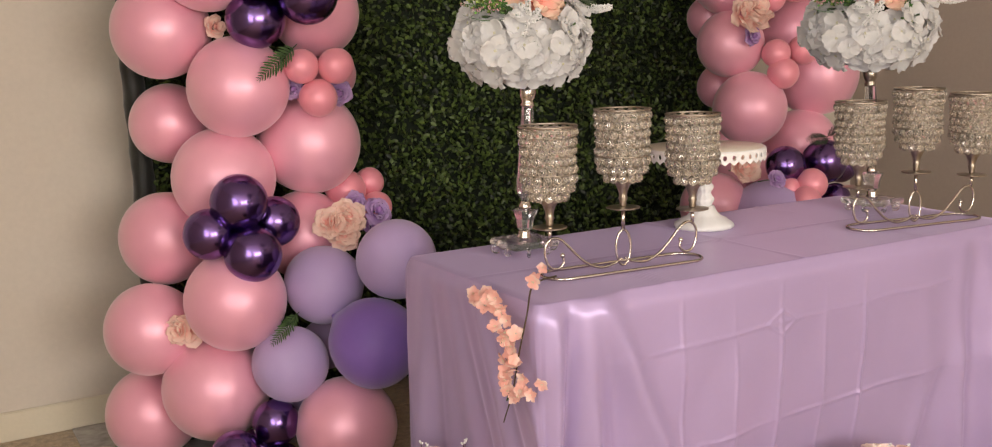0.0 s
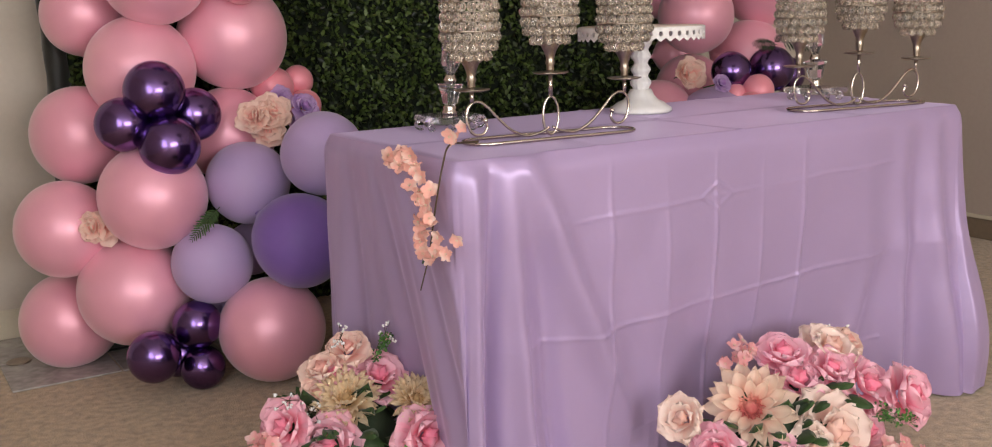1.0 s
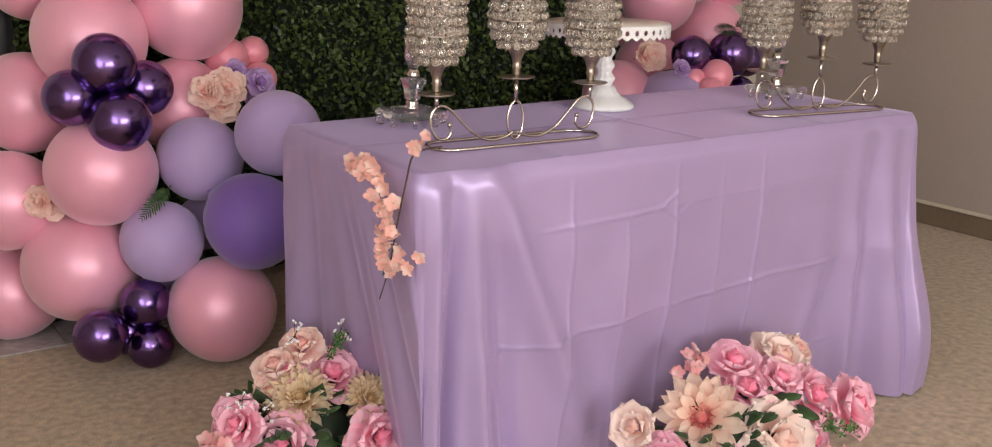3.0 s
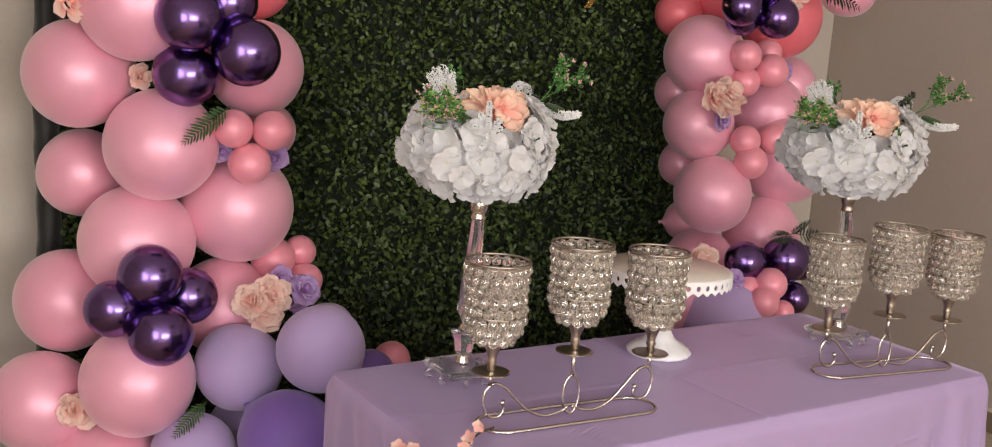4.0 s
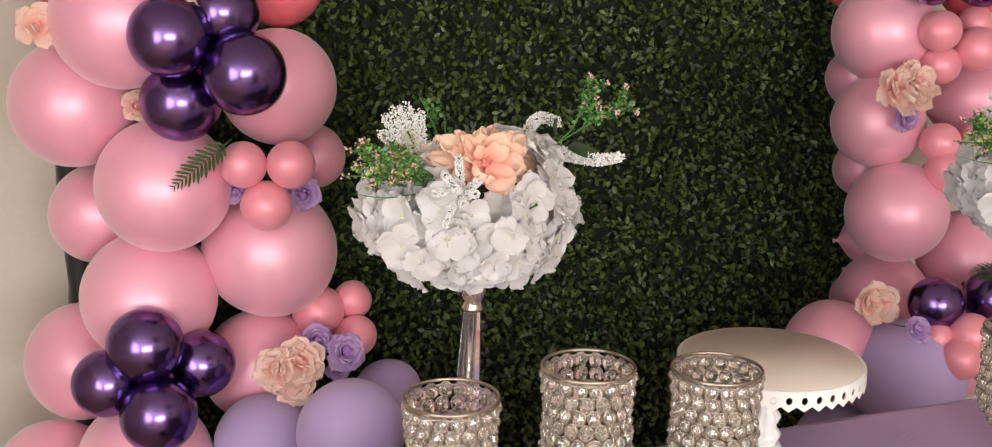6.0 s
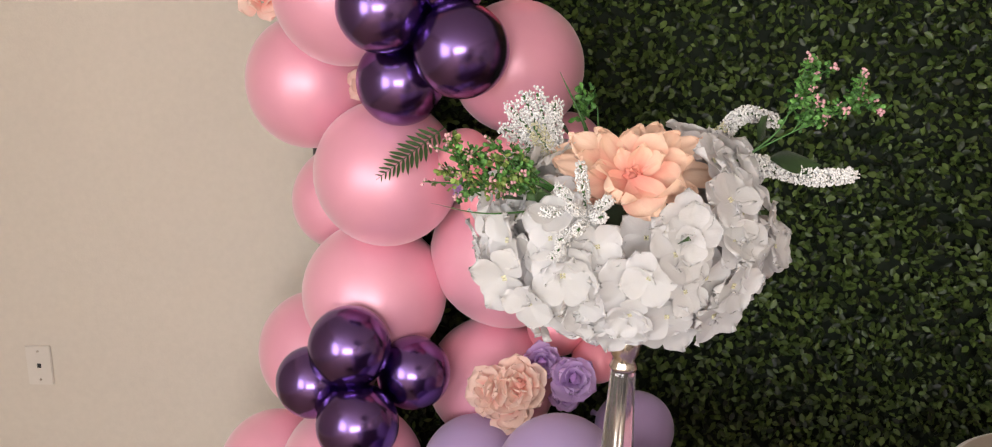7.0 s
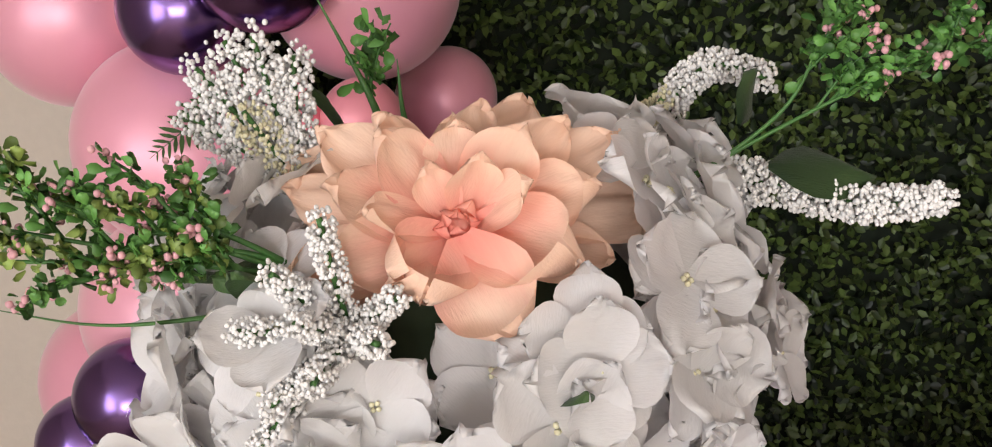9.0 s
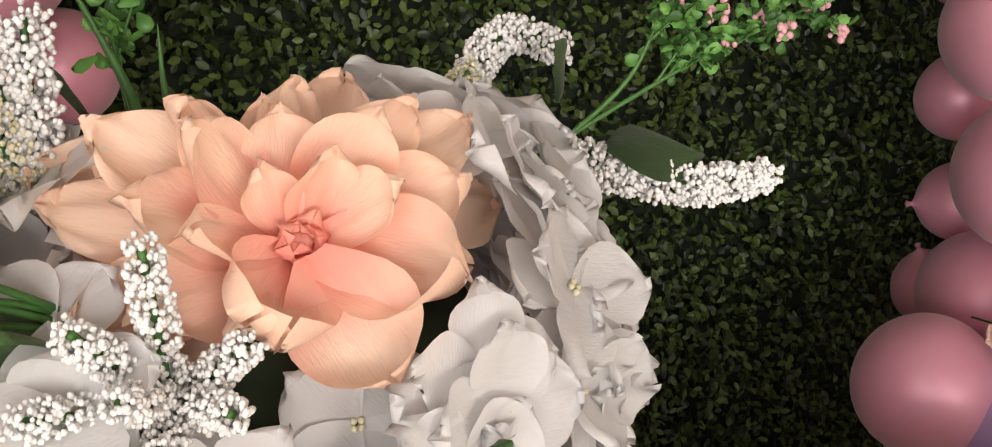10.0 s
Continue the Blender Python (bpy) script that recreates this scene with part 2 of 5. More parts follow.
# frame round the added fill opening; no window is known on this side
window2 = tagged(new("window_added"), "unseen white framed side window added to hold a fill light", "window", kind="structure")
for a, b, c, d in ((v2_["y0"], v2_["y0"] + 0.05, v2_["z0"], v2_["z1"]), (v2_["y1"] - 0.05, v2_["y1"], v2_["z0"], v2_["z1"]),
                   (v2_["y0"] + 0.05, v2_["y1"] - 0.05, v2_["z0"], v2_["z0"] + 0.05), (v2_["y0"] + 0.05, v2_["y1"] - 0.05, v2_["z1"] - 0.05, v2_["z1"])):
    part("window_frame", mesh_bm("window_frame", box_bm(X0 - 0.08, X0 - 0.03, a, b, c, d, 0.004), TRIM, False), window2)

# the tiled strip of floor beside the carpet, under the balloons
tile_floor = tagged(new("floor_tiles"), "grey marble floor tiles showing beside the carpet edge", "floor", kind="structure")
tile_me = mesh_bm("tile", box_bm(-0.149, 0.149, -0.149, 0.149, 0.001, 0.006, 0.0015, 1), TILE, False)
for i in range(3):
    for j in range(2):
        part("tile", tile_me, tile_floor, pose(0.72 + 0.302 * i, 3.236 + 0.272 * j, 0) @ Matrix.Diagonal((1, 0.9, 1, 1)))
cover = thing("floor_box_cover", pose(0.625, 3.37, 0.0065), "round brass floor outlet cover set in a tile", "floor outlet")
v, f = lathe([(0.036, 0), (0.036, 0.002), (0.033, 0.0035), (0.026, 0.003), (0.001, 0.003)], 28)
part("lid", mesh_from("lid", v, f, PEWTER), cover)

plate = thing("wall_plate", pose(-0.052, Y1 - 0.0005, 0.474), "white wall socket plate screwed to the wall", "wall plate")
part("cover", mesh_bm("cover", box_bm(-0.036, 0.036, -0.007, 0, -0.058, 0.058, 0.0025), PLASTIC, False), plate)
for z in (-0.042, 0.042):
    v, f = lathe([(0.0035, 0), (0.0035, 0.0015), (0.0005, 0.002)], 10)
    part("screw", mesh_from("screw", v, f, PEWTER), plate, pose(0, -0.007, z, 90))
part("socket", mesh_bm("socket", box_bm(-0.006, 0.006, -0.0085, -0.0065, -0.007, 0.006, 0.001), DARK, False), plate)

# ---- the backdrop: two wrapped posts, a crossbar and a boxwood panel ----
HX0, HX1, HY, HTOP = 0.87, 3.30, 3.45, 2.25
stand = thing("backdrop_stand", pose(0, 0, 0), "backdrop frame of posts wrapped in dark green-black fabric", "backdrop stand")
for x in (0.835, 3.34):
    pts = [(x + 0.004 * math.sin(9 * z), HY + 0.004 * math.cos(7 * z), z) for z in np.linspace(0.012, HTOP + 0.03, 60)]
    v, f = tube(pts, 0.034, 20)
    v = [Vector(((p.x - x) * (1 + 0.07 * math.sin(p.z * 40 + 3 * math.atan2(p.y - HY, p.x - x))) + x, (p.y - HY) * (1 + 0.07 * math.sin(p.z * 40 + 3 * math.atan2(p.y - HY, p.x - x))) + HY, p.z)) for p in v]
    part("post", mesh_from("post", v, f, FABRIC), stand)
    part("foot_plate", mesh_bm("foot_plate", box_bm(x - 0.12, x + 0.12, HY - 0.15, HY + 0.15, 0.007, 0.015, 0.002, 1), FABRIC, False), stand)
v, f = tube([(0.83, HY, HTOP), (3.345, HY, HTOP)], 0.02, 12)
part("crossbar", mesh_from("crossbar", v, f, FABRIC), stand)
hedge = thing("hedge_panel", pose(0, 0, 0), "artificial boxwood hedge panel of small dark green leaves", "hedge wall")
part("backing", mesh_bm("backing", box_bm(HX0, HX1, HY + 0.002, HY + 0.02, 0.02, HTOP - 0.02), BACKING, False), hedge)


def leaf_field(count, x0, x1, y, z0, z1, size, seed):
    """Many small folded oval leaves over an upright panel: six corners, four triangles each."""
    g = np.random.default_rng(seed)
    n = count
    c = np.stack([g.uniform(x0, x1, n), y - g.uniform(0, 1, n) ** 0.7 * 0.05, g.uniform(z0, z1, n)], 1)
    c[:, 1] -= 0.012 * (np.sin(c[:, 0] * 21) * np.sin(c[:, 2] * 19 + 1) + np.sin(c[:, 0] * 47 + 2) * np.sin(c[:, 2] * 43))
    nrm = np.stack([g.normal(0, 0.8, n), -np.ones(n), g.normal(0.45, 0.8, n)], 1)
    nrm /= np.linalg.norm(nrm, axis=1)[:, None]
    a = np.cross(nrm, g.normal(0, 1, (n, 3)))
    a /= np.linalg.norm(a, axis=1)[:, None]
    b = np.cross(nrm, a)
    s = size * g.uniform(0.7, 1.3, n)[:, None]
    fold = 0.22 * s * nrm
    v = np.stack([c - a * s, c - a * 0.25 * s + b * 0.58 * s + fold, c + a * 0.55 * s + b * 0.42 * s + fold, c + a * s + 0.1 * s * nrm,
                  c + a * 0.55 * s - b * 0.42 * s + fold, c - a * 0.25 * s - b * 0.58 * s + fold], 1).reshape(-1, 3)
    base = (np.arange(n) * 6)[:, None]
    quads = np.concatenate([base + np.array([0, 1, 2, 3]), base + np.array([0, 3, 4, 5])], 0)
    me = bpy.data.meshes.new("leaves")
    me.vertices.add(len(v))
    me.vertices.foreach_set("co", v.astype(np.float32).ravel())
    me.loops.add(quads.size)
    me.loops.foreach_set("vertex_index", quads.ravel().astype(np.int32))
    me.polygons.add(len(quads))
    me.polygons.foreach_set("loop_start", (np.arange(len(quads)) * 4).astype(np.int32))
    me.update(calc_edges=True)
    me.materials.append(LEAF_B)
    return me


tagged(part("foliage", leaf_field(46000, HX0, HX1, HY, 0.03, HTOP, 0.0105, 5), hedge), kind="stuff")

# ---- balloons ----
def balloon_mesh(mat):
    """A balloon of radius 1 with its neck along -z, a little longer towards it."""
    prof = [(0.055, -1.30), (0.05, -1.24), (0.09, -1.17), (0.22, -1.08), (0.40, -0.975)]
    for i in range(5, 25):
        a = math.pi * i / 24
        z = -math.cos(a)
        prof.append((max(0.002, math.sin(a)) * (1 + 0.03 * z), z * (1.07 if z < 0 else 0.98)))
    prof.sort(key=lambda q: q[1])
    v, f = lathe(prof, 40)
    return mesh_from("balloon", v, f, mat)


def knot_mesh(mat):
    v, f = lathe([(0.02, -1.36), (0.09, -1.35), (0.085, -1.335), (0.05, -1.31), (0.075, -1.285), (0.05, -1.255)], 12)
    return mesh_from("knot", v, f, mat)


LOOKS = {
    "pink": (PINK, "large glossy pearl pink round balloon"),
    "small": (PINK_S, "small glossy coral pink round balloon"),
    "rosy": (ROSY, "large glossy deep rose pink balloon"),
    "lilac": (LILAC, "matte pastel lilac round balloon"),
    "purple": (PURPLE, "matte deep violet round balloon"),
    "chrome": (CHROME, "small shiny metallic dark purple chrome balloon"),
}
BALLOONS = {k: (balloon_mesh(m), knot_mesh(m)) for k, (m, _) in LOOKS.items()}
turns = random.Random(11)
SIDE = ["left"]


def balloon(kind, x, y, z, r, squash=1.0):
    me, knot = BALLOONS[kind]
    hub = Vector((1.08 if SIDE[0] == "left" else 3.08, 3.28, z + turns.uniform(-0.1, 0.1)))
    away = (Vector((x, y, z)) - hub)
    away = (away.normalized() + Vector((turns.uniform(-0.3, 0.3), turns.uniform(-0.2, 0.2), turns.uniform(-0.3, 0.3)))).normalized()
    q = Vector((x, y, z)) + away * 0.02 * r
    ob = thing("balloon", Matrix.Translation(q) @ aim(away, turns.uniform(0, 6)) @ Matrix.Diagonal((r, r, r * squash, 1)),
               LOOKS[kind][1], "balloon", "balloons of the garland column", data=me)
    part("knot", knot, ob)
    return ob


balloon("pink", 0.982, 3.040, 1.503, 0.144)
balloon("pink", 0.872, 3.185, 1.314, 0.142)
balloon("pink", 0.905, 3.310, 1.031, 0.122)
balloon("pink", 1.045, 3.040, 1.143, 0.147)
balloon("pink", 1.306, 3.070, 1.353, 0.132)
balloon("pink", 1.408, 3.220, 1.163, 0.078)
balloon("pink", 1.280, 3.112, 0.958, 0.157)
balloon("pink", 1.001, 3.102, 0.872, 0.153)
balloon("pink", 0.848, 3.225, 0.692, 0.141)
balloon("pink", 1.246, 3.120, 0.670, 0.139)
balloon("pink", 0.968, 2.945, 0.535, 0.147)
balloon("pink", 0.762, 3.130, 0.440, 0.137)
balloon("pink", 0.915, 3.030, 0.257, 0.158)
balloon("pink", 0.765, 3.250, 0.142, 0.141)
balloon("pink", 1.217, 2.770, 0.152, 0.148)
balloon("rosy", 1.327, 3.160, 1.590, 0.108)
balloon("rosy", 0.840, 3.200, 1.615, 0.077)
balloon("pink", 0.832, 3.220, 1.644, 0.093)
balloon("small", 1.210, 2.952, 1.198, 0.051)
balloon("small", 1.310, 2.933, 1.196, 0.053)
balloon("small", 1.256, 2.949, 1.104, 0.056)
balloon("small", 1.388, 3.100, 0.800, 0.063)
balloon("small", 1.476, 3.120, 0.815, 0.048)
balloon("small", 1.472, 3.060, 0.742, 0.050)
balloon("small", 1.789, 3.100, 0.447, 0.061)
balloon("lilac", 1.229, 2.921, 0.549, 0.118)
balloon("lilac", 1.390, 2.743, 0.635, 0.117)
balloon("lilac", 1.089, 2.860, 0.344, 0.111)
balloon("lilac", 1.555, 3.080, 0.575, 0.084)
balloon("lilac", 1.268, 3.050, 0.324, 0.080)
balloon("lilac", 1.158, 2.950, 0.196, 0.065)
balloon("purple", 1.296, 2.710, 0.407, 0.131)
balloon("purple", 1.690, 3.050, 0.427, 0.079)
balloon("chrome", 0.983, 2.898, 0.827, 0.081)
balloon("chrome", 1.000, 2.856, 0.683, 0.081)
balloon("chrome", 0.900, 2.923, 0.742, 0.073)
balloon("chrome", 1.099, 2.954, 0.752, 0.075)
balloon("chrome", 1.070, 2.889, 1.478, 0.083)
balloon("chrome", 1.181, 2.930, 1.524, 0.075)
balloon("chrome", 1.214, 2.879, 1.402, 0.087)
balloon("chrome", 1.089, 2.973, 1.336, 0.085)
balloon("chrome", 0.896, 2.800, 0.126, 0.071)
balloon("chrome", 1.028, 2.840, 0.183, 0.068)
balloon("chrome", 1.031, 2.830, 0.060, 0.062)
balloon("chrome", 0.988, 2.900, 0.087, 0.064)
SIDE[0] = "right"
balloon("pink", 2.987, 3.100, 1.460, 0.142)
balloon("rosy", 3.318, 3.060, 1.618, 0.153)
balloon("rosy", 3.148, 3.140, 1.684, 0.134)
balloon("rosy", 2.991, 3.250, 1.605, 0.090)
balloon("pink", 2.961, 3.060, 1.212, 0.127)
balloon("pink", 2.983, 2.975, 0.971, 0.139)
balloon("pink", 3.358, 3.000, 1.085, 0.165)
balloon("pink", 3.368, 3.120, 1.260, 0.140)
balloon("pink", 3.486, 3.150, 1.364, 0.114)
balloon("pink", 3.283, 3.000, 0.807, 0.143)
balloon("pink", 3.026, 3.050, 0.698, 0.131)
balloon("pink", 3.095, 3.270, 1.039, 0.089)
balloon("pink", 3.130, 3.250, 0.818, 0.085)
balloon("pink", 3.097, 3.250, 0.625, 0.081)
balloon("pink", 3.046, 3.270, 1.312, 0.092)
balloon("pink", 3.607, 3.000, 1.741, 0.106)
balloon("small", 3.031, 2.930, 1.469, 0.055)
balloon("small", 3.144, 2.910, 1.420, 0.060)
balloon("small", 3.062, 2.950, 1.377, 0.052)
balloon("small", 3.194, 2.980, 1.485, 0.048)
balloon("small", 3.043, 2.900, 1.174, 0.053)
balloon("small", 3.161, 2.880, 1.184, 0.056)
balloon("small", 3.050, 2.870, 1.101, 0.058)
balloon("small", 2.988, 2.660, 0.714, 0.056)
balloon("small", 2.942, 2.640, 0.661, 0.053)
balloon("small", 3.038, 2.640, 0.618, 0.041)
balloon("small", 2.919, 2.700, 0.700, 0.041)
balloon("lilac", 2.885, 2.760, 0.580, 0.150)
balloon("pink", 2.745, 2.900, 0.630, 0.125)
balloon("chrome", 2.926, 2.870, 1.633, 0.067)
balloon("chrome", 2.984, 2.920, 1.593, 0.058)
balloon("chrome", 3.090, 2.860, 1.605, 0.073)
balloon("chrome", 3.032, 2.890, 1.707, 0.062)
balloon("chrome", 2.937, 2.740, 0.779, 0.070)
balloon("chrome", 3.113, 2.720, 0.780, 0.081)
balloon("chrome", 3.260, 2.780, 0.747, 0.066)
balloon("chrome", 3.175, 2.720, 0.635, 0.058)
# the foot of this column, behind the table
balloon("pink", 2.980, 2.980, 0.400, 0.150)
balloon("pink", 3.160, 2.900, 0.560, 0.130)
balloon("lilac", 2.820, 2.920, 0.310, 0.130)
balloon("pink", 3.120, 3.020, 0.152, 0.148)
balloon("pink", 2.860, 2.960, 0.140, 0.136)

# ---- the table and its satin cloth ----
TX0, TX1, TY0, TY1, TZ = 1.192, 2.690, 1.656, 2.262, 0.75
table = thing("folding_table", pose(0, 0, 0), "rectangular folding table hidden under the satin cloth", "table")
part("tabletop", mesh_bm("tabletop", box_bm(TX0 + 0.01, TX1 - 0.01, TY0 + 0.01, TY1 - 0.01, TZ - 0.04, TZ - 0.002, 0.008), WOOD, False), table)
for x in (TX0 + 0.12, TX1 - 0.12):
    for y in (TY0 + 0.08, TY1 - 0.08):
        v, f = tube([(x, y, 0.002), (x, y, TZ - 0.04)], 0.014, 10)
        part("leg", mesh_from("leg", v, f, PEWTER), table)


def bell(x, c, w):
    return math.exp(-((x - c) / w) ** 2)


def fold(x, c, w):
    """A sharp ridge at c that falls off straight on both sides."""
    return max(0.0, 1 - abs(x - c) / w)


def cloth_mesh():
    """The top, the rounded edge and the hanging sides of the cloth as one sheet: rings of one outline, from the middle to the hem."""
    cr = 0.03
    outline = []                                   # place on the edge, outward way, length along it
    def run(ax, ay, bx, by, nx, ny):
        step = 0.0028 if ny < 0 else 0.007
        n = max(2, int(math.hypot(bx - ax, by - ay) / step))
        for i in range(n):
            t = i / n
            outline.append((ax + (bx - ax) * t, ay + (by - ay) * t, nx, ny))
    def corner(cx, cy, a0):
        for i in range(14):
            a = a0 + math.pi / 2 * i / 14
            outline.append((cx + cr * math.cos(a), cy + cr * math.sin(a), math.cos(a), math.sin(a)))
    run(TX0 + cr, TY0, TX1 - cr, TY0, 0, -1)
    corner(TX1 - cr, TY0 + cr, -math.pi / 2)
    run(TX1, TY0 + cr, TX1, TY1 - cr, 1, 0)
    corner(TX1 - cr, TY1 - cr, 0)
    run(TX1 - cr, TY1, TX0 + cr, TY1, 0, 1)
    corner(TX0 + cr, TY1 - cr, math.pi / 2)
    run(TX0, TY1 - cr, TX0, TY0 + cr, -1, 0)
    corner(TX0 + cr, TY0 + cr, math.pi)
    n = len(outline)
    verts, rings = [], []
    mx, my = (TX0 + TX1) / 2, (TY0 + TY1) / 2
    for k in range(1, 25):                          # the flat top, with slight ripples
        s = k / 24
        ring = []
        for x, y, nx, ny in outline:
            px, py = mx + (x - nx * 0.01 - mx) * s, my + (y - ny * 0.01 - my) * s
            h = 0.0016 * noise.noise((px * 5, py * 5, 0)) + 0.0022 * (bell(px, 1.92, 0.008) + bell(py, 1.95, 0.007) + bell(px, 2.33, 0.01) + bell(px, 1.53, 0.01))
            ring.append(len(verts))
            verts.append((px, py, TZ + 0.001 + max(0.0, h)))
        rings.append(ring)
    creases_x = (1.30, 1.556, 1.705, 1.843, 1.985, 2.112, 2.335)
    for k in range(0, 210):
        v = k / 209
        ring = []
        for i, (x, y, nx, ny) in enumerate(outline):
            front, left, right = ny < -0.9, nx < -0.9, nx > 0.9
            dist = v * 0.748
            z = TZ - 0.012 * (1 - math.exp(-dist / 0.006)) - dist * 0.985
            out = -0.010 + 0.016 * (1 - math.exp(-(dist + 0.0005) / 0.008))
            side = 0.0
            soft = min(1, v * 4)
            dfl = math.hypot(x - TX0, y - TY0)
            dfr = math.hypot(x - TX1, y - TY0)
            dbl = math.hypot(x - TX0, y - TY1)
            g = v ** 1.3
            out += g * (-0.040 - 0.022 * bell(dfl, 0, 0.06) + 0.012 * bell(dfl, 0, 0.11) + 0.105 * bell(dfr, 0, 0.14) + 0.05 * bell(dbl, 0, 0.12))
            # the full corner on the far side billows out above its hem
            out += 0.050 * bell(dfr, 0, 0.20) * bell(v, 0.80, 0.30) * (1.0 if right or (nx > 0 and ny < 0) else 0.35)
            out += v ** 0.8 * 0.018 * bell(dfr, 0.13, 0.16) * math.cos(dfr * 52 - 0.6 + 1.4 * v)
            if left:
                # soft gathers that fan out from the table edge
                fan = (y - 2.02) / (0.35 + 0.45 * v)
                out += v ** 0.6 * (0.013 * math.sin(fan * 17 + 0.5) + 0.007 * math.sin(fan * 36 + 1.5 + 2 * v)) * (1 - 0.6 * bell(y, TY0, 0.05))
                out -= 0.070 * v * bell(y, 1.99, 0.22)
            if front:
                out += g * 0.010 * math.sin(x * 8.5 + 1.2) + 0.010 * noise.noise((x * 2.6, v * 2.2, 2.0)) * soft + 0.004 * noise.noise((x * 9, v * 6, 4.0)) * soft
                # the rolled edge at the corner and the deep pleat beside it
                out += 0.030 * bell(x - 0.010 * v, 1.232, 0.016) * v ** 0.45 - 0.052 * bell(x - 0.02 * v, 1.270, 0.015) * v ** 0.5
                out += 0.044 * bell(x - 0.065 * v, 1.306, 0.022) * v ** 0.7 - 0.034 * bell(x - 0.09 * v, 1.362, 0.022) * v ** 0.8
                # the long slack fold that runs down and across
                out += 0.032 * bell(x - 0.33 * v, 1.345, 0.036) * math.sin(math.pi * min(1, 0.12 + v)) ** 0.7 - 0.015 * bell(x - 0.37 * v, 1.43, 0.045) * v * (1.15 - v)
                out += 0.014 * bell(x - 0.20 * v, 1.56, 0.04) * v ** 2 - 0.010 * bell(x + 0.10 * v, 1.86, 0.05) * v ** 2
                # pulls towards the knot of the foot
                for q in range(5):
                    ax = 1.62 + 0.055 * q
                    out += 0.002 * fold(x - (1.69 + (ax - 1.69) * (1.9 - v)), 0, 0.016) * bell(v, 0.90, 0.13)
                # upright gathers by the far corner
                out += 0.026 * bell(x - 0.02 * v, 2.455, 0.030) * v ** 0.8 - 0.024 * bell(x - 0.05 * v, 2.515, 0.026) * v ** 0.8
                out += 0.032 * bell(x - 0.06 * v, 2.575, 0.028) * v ** 0.8 - 0.016 * bell(x + 0.20 * v, 2.50, 0.04) * v ** 1.5 + 0.014 * bell(x + 0.26 * v, 2.50, 0.03) * v ** 1.5
                # pressed creases from the packet: the cloth bows between them and breaks along them
                wav = 0.006 * math.sin(v * 9 + 1) + 0.005 * noise.noise((v * 6, 3.0, 1.0))
                for c0, c1 in zip(creases_x, creases_x[1:]):
                    if c0 <= x + wav < c1:
                        out -= 0.0034 * math.sin(math.pi * (x + wav - c0) / (c1 - c0)) * soft
                for cx in creases_x[1:-1]:
                    main = 1.0 if cx in (1.556, 1.843, 2.112) else 0.35
                    out += main * 0.0036 * fold(x + wav, cx, 0.0085) * (0.45 + 0.55 * abs(math.sin(cx * 9 + v * 5))) * soft
                zz_ = z - 0.085 * max(0.0, x - 1.50) * (1 - z) + 0.004 * noise.noise((x * 8, 5.0, 0.0))
                for cz in (0.605, 0.362, 0.118):
                    out += 0.0026 * fold(zz_, cz, 0.0075) * (0.35 + 0.65 * abs(math.sin(x * 5.1 + cz * 9))) * (1 if (1.36 if cz > 0.2 else 1.58) < x < 2.42 else 0.15) * soft
                for cz0, cz1 in ((0.605, 0.362), (0.362, 0.118)):
                    if cz1 <= zz_ < cz0:
                        out -= 0.0024 * math.sin(math.pi * (zz_ - cz1) / (cz0 - cz1))
                # the little diamond where two creases cross
                dd = abs(x - 1.843) / 0.045 + abs(zz_ - 0.605) / 0.030
                out += 0.0020 * max(0.0, 1 - abs(dd - 1) / 0.25)
            out += 0.0020 * noise.noise((x * 9, y * 9, v * 6)) * min(1, v * 6)
            hem = 0.004 + 0.004 * (1 + math.sin(i * 0.11))
            # the hem sags lower at the near corner and lies in a turned-up fold on the carpet
            toe = bell(x, 1.47, 0.085) * (1.0 if front else 0.0)
            if toe > 0.02 and v > 0.90:
                u = (v - 0.90) / 0.10
                out += toe * 0.055 * math.sin(u * 2.4)
                hem += toe * 0.020 * max(0.0, math.sin((u - 0.35) * 3.6))
            zz = max(z, hem)
            if right or (nx > 0.2 and ny < 0):
                zz = max(zz, 0.012 + 0.10 * bell(dfr, 0.22, 0.16) * (1.0 if right else 0.0))
            ring.append(len(verts))
            verts.append((x + nx * out, y + ny * out, zz))
        rings.append(ring)
    faces = []
    for a, b in zip(rings, rings[1:]):
        for i in range(n):
            j = (i + 1) % n
            faces.append((a[i], b[i], b[j], a[j]))
    faces.append(tuple(rings[0]))
    return mesh_from("cloth", verts, faces, SATIN)


cloth = thing("tablecloth", pose(0, 0, 0), "lilac satin tablecloth with pressed fold creases draped to the floor", "tablecloth", data=cloth_mesh())

